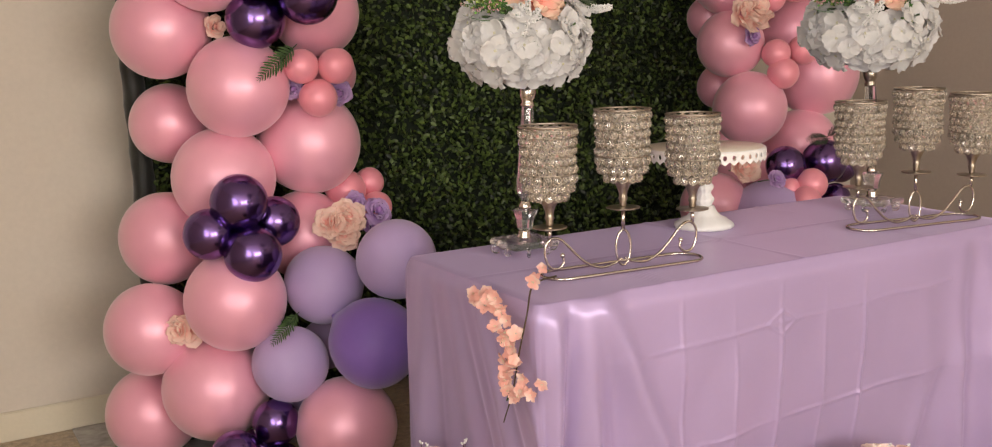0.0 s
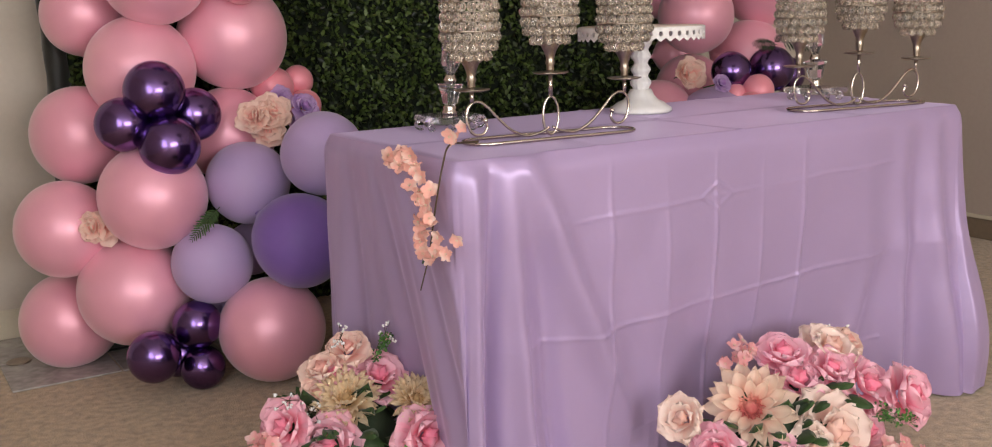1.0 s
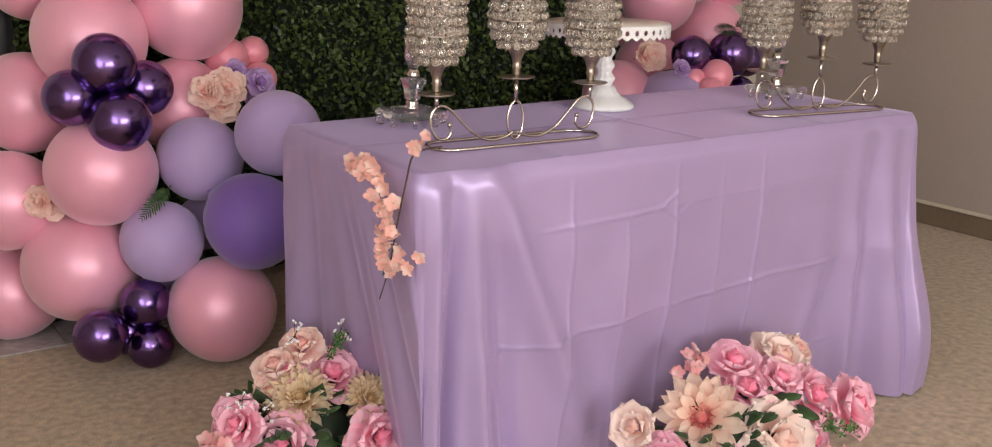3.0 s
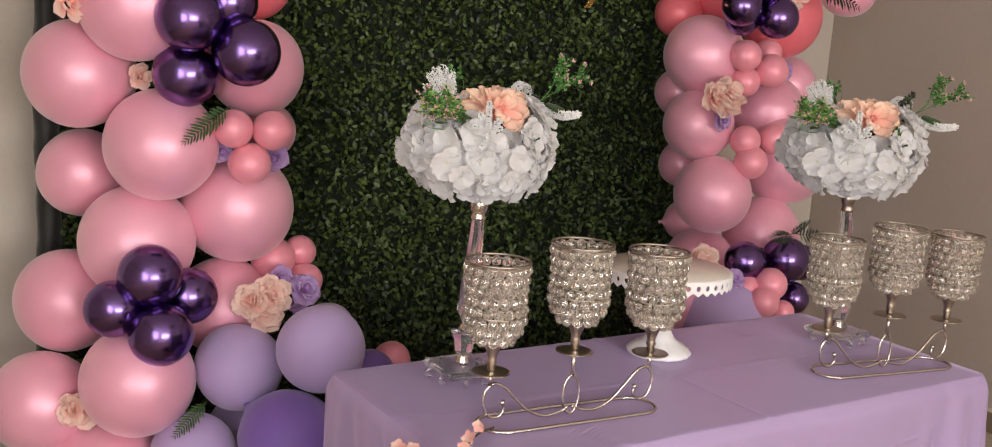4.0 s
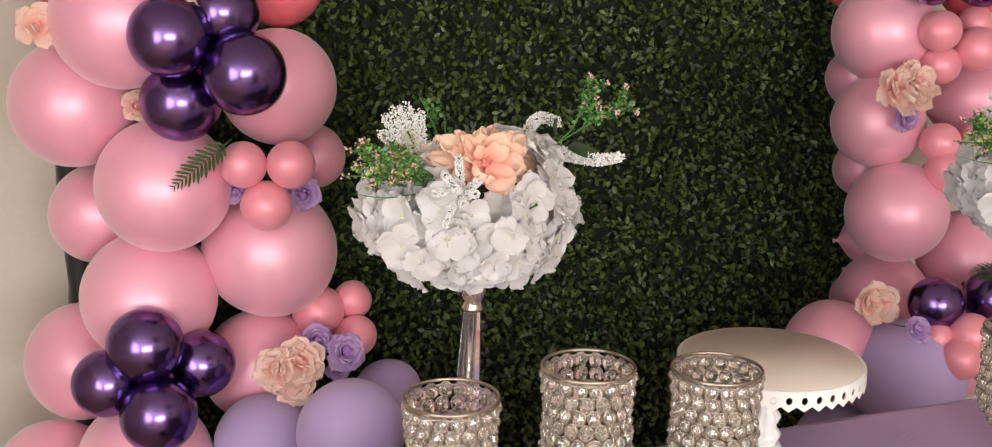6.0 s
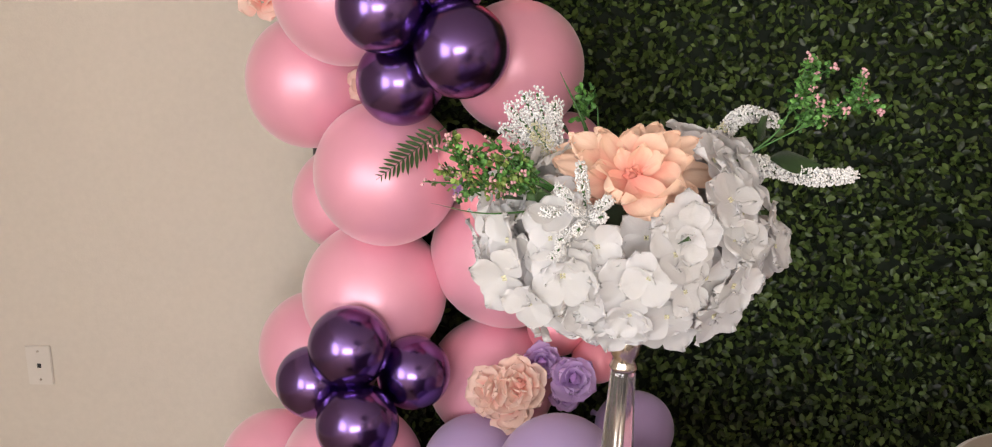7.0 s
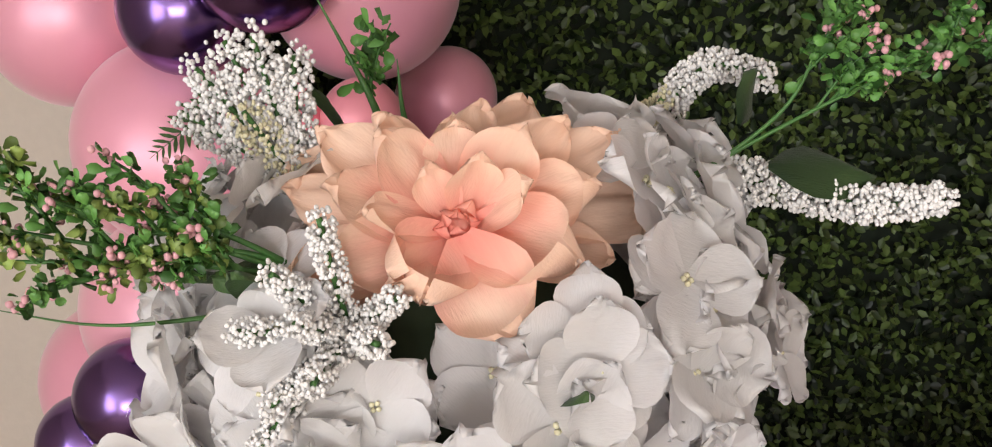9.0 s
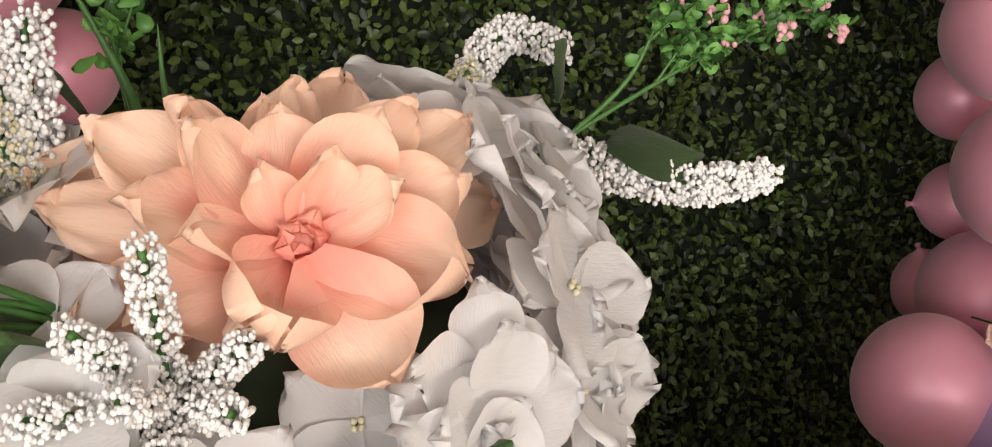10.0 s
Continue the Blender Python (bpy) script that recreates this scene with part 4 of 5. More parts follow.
def arrangement(name, m, label):
    """The hydrangea ball with its peach bloom, spikes, sprigs and leaves; the origin is the middle of the ball."""
    ob = thing(name, m, label, "flower arrangement", "flower balls on the stands")
    part("foam", mesh_from("foam", *moved(ball(0.10, 20, 12), Matrix.Diagonal((1.02, 0.86, 0.66, 1))), FOAM), ob)
    g = random.Random(4)
    n = 310
    for k in range(n):
        c = 1 - 1.84 * (k + 0.5) / n
        a = k * 2.39996 + g.uniform(-0.2, 0.2)
        s = math.sqrt(max(0, 1 - c * c))
        d = Vector((s * math.cos(a), s * math.sin(a), c))
        # the dip at the top, where the bloom sits
        if d.z > (0.33 if d.y < -0.3 and -0.38 < d.x < 0.28 else 0.56) and d.y < 0.80 and -0.50 < d.x < 0.46:
            continue
        lump = 1 + 0.12 * noise.noise((d.x * 2.2, d.y * 2.2, d.z * 2.2 + 3)) + g.choice((-0.20, -0.08, 0.0, 0.04)) + g.uniform(-0.03, 0.03)
        place = Vector((d.x * 0.155 - 0.002, d.y * 0.130, d.z * (0.116 if d.z > 0 else 0.100) - 0.002)) * lump
        way = (d + Vector((g.uniform(-0.3, 0.3), g.uniform(-0.3, 0.3), g.uniform(-0.2, 0.35)))).normalized()
        size = g.uniform(0.74, 1.05)
        fo = part("floret", FLORET[k % 5], ob, Matrix.Translation(place) @ aim(way, g.uniform(0, 6.3)) @ Matrix.Diagonal((size, size, size, 1)))
        part("eye", EYE_ME, fo)
    # the peach bloom: two fans of petals with a notch between them, folded ones and one that hangs in front
    face = Vector((0.04, -0.84, 0.54)).normalized()
    up = (Vector((0, 0, 1)) - face * face.z).normalized()
    turn_ = Matrix((up.cross(face), up, face)).transposed().to_4x4()
    heart = part("peach_bloom", PEACH_H, ob, Matrix.Translation((0.002, -0.068, 0.079)) @ turn_ @ Matrix.Diagonal((0.60, 0.56, 0.50, 1)), "large ruffled peach fabric bloom with a rosy heart")
    rings_ = (
        (PEACH_P, -16, 1.72, -0.030, ((40, 1.0), (60, 1.1), (79, 1.12), (98, 0.95), (120, 0.75), (-8, 0.95), (-29, 1.05), (-51, 1.12), (-73, 1.1), (-95, 0.75))),
        (PEACH_P, 2, 1.52, -0.020, ((30, 0.95), (50, 1.05), (72, 1.0), (98, 0.95), (2, 0.95), (-17, 1.05), (-39, 1.0), (-62, 1.08))),
        (PEACH_S, 18, 1.60, -0.010, ((42, 1.0), (70, 0.95), (112, 1.0), (-6, 1.0), (-32, 1.05), (-76, 1.0))),
        (PEACH_S, 42, 1.15, 0.000, ((26, 0.9), (-22, 1.1), (-70, 1.0), (92, 1.0))),
        (PEACH_C, 22, 1.35, 0.004, ((134, 1.0), (158, 1.05), (-116, 1.2))),
    )
    for src, lift, size, hgt, places in rings_:
        for k, (a, q) in enumerate(places):
            part("petal", src[(k * 2 + int(lift)) % len(src)], heart, spread(radians(a + g.uniform(-5, 5)), lift + g.uniform(-9, 9), 0.008, hgt, g.uniform(-0.45, 0.45), size * q * (0.94 + 0.30 * abs(math.sin(radians(a))) ** 1.5)))
    part("petal", PEACH_C[1], heart, spread(radians(-158), 4, 0.010, 0.022, 0.35, 1.85), "darker rose peach petal hanging down")
    # white astilbe spikes
    for k, q in enumerate(((-0.097, 0.0, 0.158), (-0.112, 0.005, 0.155), (-0.126, 0.0, 0.143), (-0.133, 0.0, 0.120), (-0.078, 0.0, 0.148), (-0.10, -0.02, 0.125))):
        top = Vector(q)
        root = Vector((-0.078, -0.01, 0.085))
        spike(ob, [root, root.lerp(top, 0.5), top], 0.0115, 560 if k < 5 else 300, 30 + k, BUDY if k == 5 else None, size=0.0014 if k < 5 else 0.0012, taper=0.15)
    for k, q in enumerate(((-0.052, -0.112, 0.100), (-0.073, -0.115, 0.078), (-0.088, -0.12, 0.055), (-0.023, -0.11, 0.064), (-0.073, -0.138, 0.030), (-0.055, -0.140, 0.040), (-0.030, -0.125, 0.050), (-0.062, -0.13, 0.062), (-0.08, -0.135, 0.010))):
        top = Vector(q)
        root = Vector((-0.045, -0.095, 0.040))
        spike(ob, [root, root.lerp(top, 0.55) + Vector((0, -0.004, 0.002)), top], 0.0080, 480, 50 + k, size=0.00115, taper=0.2)
    spike(ob, [(0.095, 0.045, 0.075), (0.114, 0.06, 0.100), (0.128, 0.07, 0.117), (0.148, 0.08, 0.124), (0.178, 0.085, 0.114)], 0.0120, 1200, 70, size=0.0014, taper=0.2)
    spike(ob, [(0.095, 0.04, 0.085), (0.102, 0.05, 0.10), (0.112, 0.05, 0.112)], 0.009, 200, 71, BUDY, size=0.0012, taper=0.2)
    spike(ob, [(0.115, 0.01, 0.075), (0.16, 0.0, 0.076), (0.205, -0.01, 0.067), (0.243, -0.015, 0.071)], 0.0155, 1900, 72, size=0.0014, taper=0.45)
    # green sprigs with pink buds
    sprig(ob, [(0.10, -0.01, 0.07), (0.158, -0.01, 0.114), (0.178, -0.01, 0.150), (0.20, -0.01, 0.178)], SMALL_G, 81, 0.0075, 130, 0.009, 26, 7)
    sprig(ob, [(0.10, -0.01, 0.075), (0.16, -0.01, 0.108), (0.205, -0.01, 0.130), (0.262, -0.01, 0.152)], SMALL_G, 82, 0.0075, 190, 0.009, 60, 10)
    for k, q in enumerate(((-0.212, -0.095, 0.080), (-0.204, -0.09, 0.116), (-0.168, -0.085, 0.110), (-0.190, -0.10, 0.096), (-0.176, -0.10, 0.066))):
        sprig(ob, [(-0.05, -0.06, 0.045), (-0.10, -0.08, 0.068 + 0.008 * (k % 3)), q], SMALL_OL if k in (0, 1) else SMALL_G, 90 + k, 0.0075, 110, 0.008, 12, 5, 0.0018)
    sprig(ob, [(-0.04, 0.03, 0.09), (-0.045, 0.035, 0.12), (-0.045, 0.04, 0.142)], SMALL_G, 99, 0.010, 30, 0.008, 0, 3)
    blade(ob, [(-0.035, 0.03, 0.085), (-0.045, 0.03, 0.12), (-0.072, 0.03, 0.178)], 0.0038)
    blade(ob, [(-0.02, 0.03, 0.085), (-0.028, 0.03, 0.11), (-0.030, 0.03, 0.140)], 0.003)
    blade(ob, [(-0.075, -0.07, 0.045), (-0.15, -0.085, 0.044), (-0.205, -0.09, 0.056)], 0.0016)
    for place, way, size, spin in (((-0.075, -0.075, 0.045), (-0.35, -0.35, 0.65), 0.72, 0.5), ((-0.07, -0.07, 0.06), (-0.8, -0.4, 0.3), 0.65, -0.6), ((-0.065, -0.08, 0.05), (0.1, -0.5, 0.5), 0.55, 0.2),
                                   ((0.155, -0.01, 0.090), (0.95, 0.0, -0.05), 0.95, 0.6), ((0.150, 0.03, 0.100), (0.45, 0.5, 0.75), 0.6, 1.5), ((-0.10, -0.05, 0.05), (-0.9, 0.1, 0.3), 0.6, 0.2),
                                   ((0.045, -0.122, 0.02), (0.2, -0.5, 0.5), 0.45, 0.1), ((-0.055, 0.02, 0.10), (-0.3, 0.2, 0.7), 0.6, 0.5)):
        leaf_at(ob, place, way, size, spin)
    return ob


vase(1.444, 2.110, "tall crystal and silver flower stand on the satin table", lean=3.2)
vase(2.540, 2.01, "tall crystal flower stand with a dark silver neck", True, lean=-4.0)
arrangement("flower_arrangement", pose(1.460, 2.122, TZ + 0.509), "white hydrangea ball with peach bloom, white spikes and green sprigs")
second_ball = arrangement("flower_arrangement", pose(2.520, 2.02, TZ + 0.51, 0, 0, -24) @ Matrix.Diagonal((1.09, 1.09, 1.04, 1)), "white hydrangea ball with peach bloom, white spikes and green sprigs")

sprig(second_ball, [(0.03, -0.07, 0.075), (0.045, -0.112, 0.066), (0.046, -0.126, 0.0)], SMALL_G, 301, 0.0075, 120, 0.008, 16, 6)
sprig(second_ball, [(0.05, -0.02, 0.08), (0.08, -0.02, 0.105), (0.112, -0.02, 0.135)], SMALL_DK, 302, 0.007, 90, 0.007, 0, 7)

# ---- crystal candle holders ----
def goblet_profile(t):
    """Radius of the bead bowl at height t, 0 at its foot and 1 at its rim."""
    pts = ((0.0, 0.020), (0.08, 0.038), (0.18, 0.051), (0.32, 0.059), (0.45, 0.059), (0.60, 0.056), (0.78, 0.058), (1.0, 0.062))
    for (a, r), (b, s) in zip(pts, pts[1:]):
        if t <= b:
            return r + (s - r) * (t - a) / (b - a)
    return pts[-1][1]


BOWL = 0.158
bead_me = mesh_from("bead", *ball(0.0104, 8, 6), BEAD, False)
loop_one = tube([(0.0103 * math.cos(q), 0.0, 0.0103 * math.sin(q)) for q in np.linspace(0, 2 * math.pi, 11)[:-1]], 0.0010, 5, True)
rows = []
wire = []
for j in range(8):
    t = 0.085 + 0.865 * j / 7
    r, z = goblet_profile(t), t * BOWL
    n = max(9, int(2 * math.pi * r / 0.0206))
    for k in range(n):
        a = 2 * math.pi * (k + 0.5 * (j % 2)) / n
        m = Matrix.Rotation(a, 4, "Z") @ Matrix.Translation((0, -r, z)) @ Matrix.Rotation(radians(-28 if j < 2 else 0), 4, "X")
        rows.append((j, m))
for t, r in ((1.03, 0.0665), (0.40, 0.0635), (0.985, 0.0645)):
    wire.append(tube([(r * math.cos(q), r * math.sin(q), t * BOWL) for q in np.linspace(0, 2 * math.pi, 41)[:-1]], 0.0016 if t != 1.03 else 0.0024, 6, True))
loop_me = mesh_from("wire_loop", *moved(loop_one, Matrix.Translation((0, -0.003, 0))), PEWTER)
cage_me, ring_low_me, ring_top_me = [mesh_from("wire_ring", *w_, PEWTER) for w_ in wire]
stem_me = mesh_from("stem", *lathe([(0.006, 0.0), (0.0085, 0.004), (0.0075, 0.012), (0.0105, 0.018), (0.0085, 0.024), (0.0095, 0.032), (0.014, 0.044), (0.021, 0.056), (0.022, 0.060), (0.016, 0.061)], 24), PEWTER)
disc_me = mesh_from("disc", *lathe([(0.004, -0.004), (0.030, -0.002), (0.0375, 0.0005), (0.0375, 0.002), (0.030, 0.0028), (0.006, 0.004)], 36), PEWTER)
cup_me = mesh_from("candle_cup", *lathe([(0.015, 0.006), (0.034, 0.022), (0.042, 0.045), (0.042, 0.062), (0.038, 0.064), (0.036, 0.045)], 24), BEAD)


def candle_holder(m, label):
    ob = thing("candle_holder", m, label, "candle holder", "crystal candle holders on the table")
    L, W = 0.203, 0.047
    loop = []
    for k in range(12):
        q = math.pi / 2 + math.pi * k / 11
        loop.append((-L + W + W * math.cos(q), W * math.sin(q), 0.0038))
    for k in range(12):
        q = -math.pi / 2 + math.pi * k / 11
        loop.append((L - W + W * math.cos(q), W * math.sin(q), 0.0038))
    part("base_loop", mesh_from("base_loop", *tube(loop, 0.0036, 8, True), SILVER), ob)
    for s in (-1, 1):
        curl = [(-0.155, 0.045), (-0.152, 0.030), (-0.165, 0.018), (-0.185, 0.022), (-0.197, 0.045), (-0.195, 0.072), (-0.178, 0.086), (-0.155, 0.078), (-0.125, 0.048), (-0.095, 0.022), (-0.06, 0.008), (-0.025, 0.012), (-0.004, 0.022)]
        part("scroll", mesh_from("scroll", *tube(smooth_line([(-s * x, 0, z) for x, z in curl], 6), 0.0030, 8), SILVER), ob)
        part("finial", mesh_from("finial", *moved(ball(0.0055, 10, 8), Matrix.Translation((s * 0.155, 0, 0.046))), SILVER), ob)
    oval = [(0.019 * math.sin(q), 0, 0.046 - 0.040 * math.cos(q)) for q in np.linspace(0, 2 * math.pi, 25)[:-1]]
    part("centre_ring", mesh_from("centre_ring", *tube(oval, 0.0028, 8, True), SILVER), ob)
    for x, lo, hi in ((-0.185, 0.084, 0.108), (0.0, 0.086, 0.133), (0.187, 0.084, 0.112)):
        part("post", mesh_from("post", *tube([(x, 0, lo), (x, 0, hi)], 0.0042, 10), SILVER), ob)
        part("disc", disc_me, ob, Matrix.Translation((x, 0, hi + 0.002)))
        part("stem", stem_me, ob, Matrix.Translation((x, 0, hi + 0.005)))
        bowl = part("bowl", cage_me, ob, Matrix.Translation((x, 0, hi + 0.056)) @ Matrix.Rotation(x * 9, 4, "Z") @ Matrix.Diagonal((0.92, 0.92, 1, 1)), "bowl of wire loops and clear crystal beads")
        part("candle_cup", cup_me, bowl)
        part("wire_ring", ring_low_me, bowl)
        part("wire_ring", ring_top_me, bowl)
        for j, bmx in rows:
            part("bead", bead_me, bowl, bmx)
            part("wire_loop", loop_me, bowl, bmx)
    return ob


candle_holder(pose(1.532, 1.832, TZ + 0.003, 0, 0, -4), "silver scroll candle holder with three crystal bead goblets")
candle_holder(pose(2.450, 1.795, TZ + 0.003, 0, 0, -9), "silver scroll candle holder with three crystal bead goblets")

# ---- the cake stand ----
cake = thing("cake_stand", pose(1.998, 2.10, TZ + 0.003), "white pedestal cake stand with a pierced lace rim", "cake stand")
part("foot", mesh_from("foot", *lathe([(0.075, 0.0), (0.078, 0.004), (0.076, 0.012), (0.066, 0.018), (0.060, 0.024), (0.045, 0.030), (0.034, 0.042), (0.026, 0.058)], 48, 16, 0.02), WHITE), cake)
ped = []
for z in np.linspace(0.058, 0.19, 26):
    ped.append((0.020 + 0.004 * math.sin(z * 190) + 0.004 * abs((z - 0.12) / 0.07), float(z)))
part("pedestal", mesh_from("pedestal", *lathe(ped + [(0.04, 0.198), (0.06, 0.203)], 48, 12, 0.05), WHITE), cake)
R = 0.158
part("plate", mesh_from("plate", *lathe([(0.05, 0.203), (R - 0.006, 0.204), (R, 0.206), (R, 0.2135), (R - 0.003, 0.2155), (R - 0.006, 0.215)], 96), WHITE), cake)
part("plate_top", mesh_from("plate_top", *lathe([(R - 0.006, 0.214), (R - 0.007, 0.2162), (0.002, 0.2162)], 96), CREAM), cake, label="cream plate surface")


def lace():
    """The hanging rim: a strip pierced with holes, its lower edge scalloped, with thickness."""
    n, verts, faces = 40, [], []
    hole = [(0.5 + 0.22 * math.cos(q), 0.50 + 0.26 * math.sin(q)) for q in np.linspace(0, 2 * math.pi, 9)[:-1]]
    outer = [(1, 0.5), (1, 1), (0.5, 1), (0, 1), (0, 0.5), (0, 0.12), (0.5, -0.22), (1, 0.12)]
    outer = [outer[i] for i in (0, 1, 2, 3, 4, 5, 6, 7)]
    H0 = 0.026
    for k in range(n):
        o = len(verts)
        for rr in (R + 0.001, R - 0.0015):
            for u, w_ in hole + outer:
                a = 2 * math.pi * (k + u) / n
                verts.append((rr * math.cos(a), rr * math.sin(a), 0.2125 - H0 + w_ * H0))
        for i in range(8):
            j = (i + 1) % 8
            faces.append((o + i, o + j, o + 8 + j, o + 8 + i))
            faces.append((o + 16 + j, o + 16 + i, o + 24 + i, o + 24 + j))
            faces.append((o + j, o + i, o + 16 + i, o + 16 + j))
        for i in (4, 5, 6):
            faces.append((o + 8 + i, o + 8 + i + 1, o + 24 + i + 1, o + 24 + i))
    return mesh_from("lace_rim", verts, faces, WHITE, False)


part("lace_rim", lace(), cake)

# ---- bouquets on the carpet before the table ----
def facing(place, centre, front=(-0.62, -0.72, 0.30)):
    d = (Vector(place) - Vector(centre))
    d = d.normalized() + Vector(front)
    return Matrix.Translation(place) @ aim(d.normalized(), fl.uniform(0, 6.3))


def blossom_cluster(parent, place, radius, count, look_="pink"):
    stem = None
    for k in range(count):
        d = Vector((fl.uniform(-1, 1), fl.uniform(-1, 0.3), fl.uniform(-0.8, 1)))
        b = part("blossom", fl.choice(BLOSSOM[look_]), parent, Matrix.Translation(Vector(place) + d * radius * 0.75) @ aim((d + Vector((0, -0.7, 0.3))).normalized(), fl.uniform(0, 6)) @ Matrix.Scale(fl.uniform(0.85, 1.15), 4))
        part("stamen", STAMEN, b)


def gypsophila(parent, place, root, seed):
    """A wiry twig with little white flowers."""
    g = random.Random(seed)
    line = smooth_line([root, Vector(root).lerp(Vector(place), 0.55) + Vector((0, 0, 0.02)), place], 8)
    tw = [tube(line, 0.0010, 5)]
    buds = []
    for k in range(7):
        e = Vector(place) + Vector((g.uniform(-1, 1), g.uniform(-1, 1), g.uniform(-1, 1))) * 0.024
        tw.append(tube([line[-3], e], 0.0007, 4))
        for q in range(4):
            buds.append(moved(ball(0.0028, 6, 4), Matrix.Translation(e + Vector((g.uniform(-1, 1), g.uniform(-1, 1), g.uniform(-1, 1))) * 0.0035)))
    st = part("twig", mesh_from("twig", *merge(tw), STEM_D), parent)
    tagged(part("bud_spray", mesh_from("bud_spray", *merge(buds), BUDW), st), kind="stuff")


def lacy_leaf(parent, place, tip, seed):
    """A silvery white lacy leaf of packed buds."""
    y = Vector(tip) - Vector(place)
    pieces = []
    side = y.cross(Vector((0.3, -1, 0.2))).normalized()
    for k in range(9):
        t = (k + 1) / 9
        c = Vector(place) + y * t
        for s in (-1, 1):
            e = c + side * s * 0.020 * math.sin(math.pi * min(1, 0.25 + 0.7 * (1 - t))) + y * 0.10
            for q in range(5):
                pieces.append(moved(ball(0.0027, 5, 4), Matrix.Translation(c.lerp(e, (q + 1) / 5))))
    tagged(part("lacy_leaf", mesh_from("lacy_leaf", *merge(pieces), BUDW), parent, label="silvery white lacy filler leaf"), kind="stuff")


def bouquet_base(parent, centre, r):
    part("foam_block", mesh_from("foam_block", *moved(ball(1.0, 20, 12), Matrix.Translation((centre[0], centre[1], r[2] + 0.003)) @ Matrix.Diagonal((*r, 1))), FOAM), parent)
    c = Vector((centre[0], centre[1], r[2]))
    for k in range(42):
        a, h = fl.uniform(0, 6.28), fl.uniform(-0.2, 0.95)
        d = Vector((math.cos(a) * math.sqrt(1 - h * h), math.sin(a) * math.sqrt(1 - h * h), h))
        p = Vector((c.x + d.x * r[0], c.y + d.y * r[1], c.z + d.z * r[2]))
        leaf_at(parent, p, (d + Vector((0, -0.2, 0.1))).normalized(), fl.uniform(0.8, 1.3), fl.uniform(-0.8, 0.8))


# the bouquet at the short side of the table
C = (1.085, 2.02, 0.10)
bq = thing("bouquet", pose(0.014, 0, 0), "low bouquet of pink roses and cream chrysanthemums on the carpet", "bouquet", "bouquets on the floor")
bouquet_base(bq, C, (0.125, 0.10, 0.105))
for name, look_, place, size, full in (("peony", "arch", (1.125, 2.06, 0.298), 0.66, 0.8), ("peony", "arch", (1.066, 2.06, 0.262), 0.72, 0.8), ("rose", "rose", (1.172, 2.01, 0.238), 0.9, 1), ("rose", "rose", (1.085, 2.04, 0.25), 0.6, 1),
                                       ("rose", "rose", (0.948, 1.985, 0.187), 0.85, 1.2), ("rose", "rose", (1.028, 1.95, 0.142), 0.95, 1), ("rose", "rose", (0.992, 1.91, 0.068), 0.9, 1), ("rose", "rose", (1.205, 1.86, 0.145), 0.92, 0.6),
                                       ("blush_rose", "blush", (1.178, 1.85, 0.060), 0.72, 1.1), ("rose", "rose", (0.975, 1.93, 0.115), 0.7, 1.2), ("blush_rose", "blush", (1.09, 1.91, 0.045), 0.55, 1.2), ("peony", "arch", (1.045, 2.03, 0.215), 0.7, 0.6)):
    rose(bq, name, look_, facing(place, C), size * 1.34, full)
RINGS_C = ((16, 58, 0.010, 0.0, 0.8), (20, 38, 0.012, -0.003, 1.0), (22, 18, 0.013, -0.006, 1.12), (18, 2, 0.013, -0.009, 1.12))
daisy(bq, "chrysanthemum", CREAM_H, CREAM_P, RINGS_C, facing((1.085, 1.985, 0.216), C), 1.18)
daisy(bq, "chrysanthemum", CREAM_H, CREAM_P, RINGS_C, facing((1.215, 1.92, 0.206), C), 0.95)
blossom_cluster(bq, (0.892, 1.965, 0.150), 0.045, 11)
blossom_cluster(bq, (0.915, 1.955, 0.105), 0.035, 7)
lacy_leaf(bq, (1.055, 1.93, 0.125), (1.040, 1.885, 0.045), 1)
gypsophila(bq, (0.947, 1.98, 0.246), (1.03, 2.0, 0.17), 2)
gypsophila(bq, (1.00, 1.97, 0.215), (1.04, 2.0, 0.16), 3)
gypsophila(bq, (1.10, 2.04, 0.337), (1.12, 2.05, 0.25), 4)
gypsophila(bq, (1.205, 2.02, 0.335), (1.16, 2.03, 0.24), 5)
gypsophila(bq, (0.99, 1.87, 0.03), (1.03, 1.93, 0.05), 6)
sprig(bq, [(1.15, 2.03, 0.22), (1.175, 2.02, 0.28), (1.20, 2.01, 0.325)], SMALL_G, 201, 0.009, 70, 0.012, 10, 4)
sprig(bq, [(1.12, 1.95, 0.13), (1.14, 1.88, 0.13), (1.155, 1.85, 0.12)], SMALL_G, 202, 0.008, 90, 0.018, 16, 6)
for place, way, size in (((1.10, 1.92, 0.16), (0.1, -0.5, -0.6), 1.4), ((1.12, 1.92, 0.10), (0.1, -0.5, -0.8), 1.3), ((1.14, 1.92, 0.14), (0.3, -0.6, 0.1), 1.0)):
    leaf_at(bq, place, way, size, 0.2)

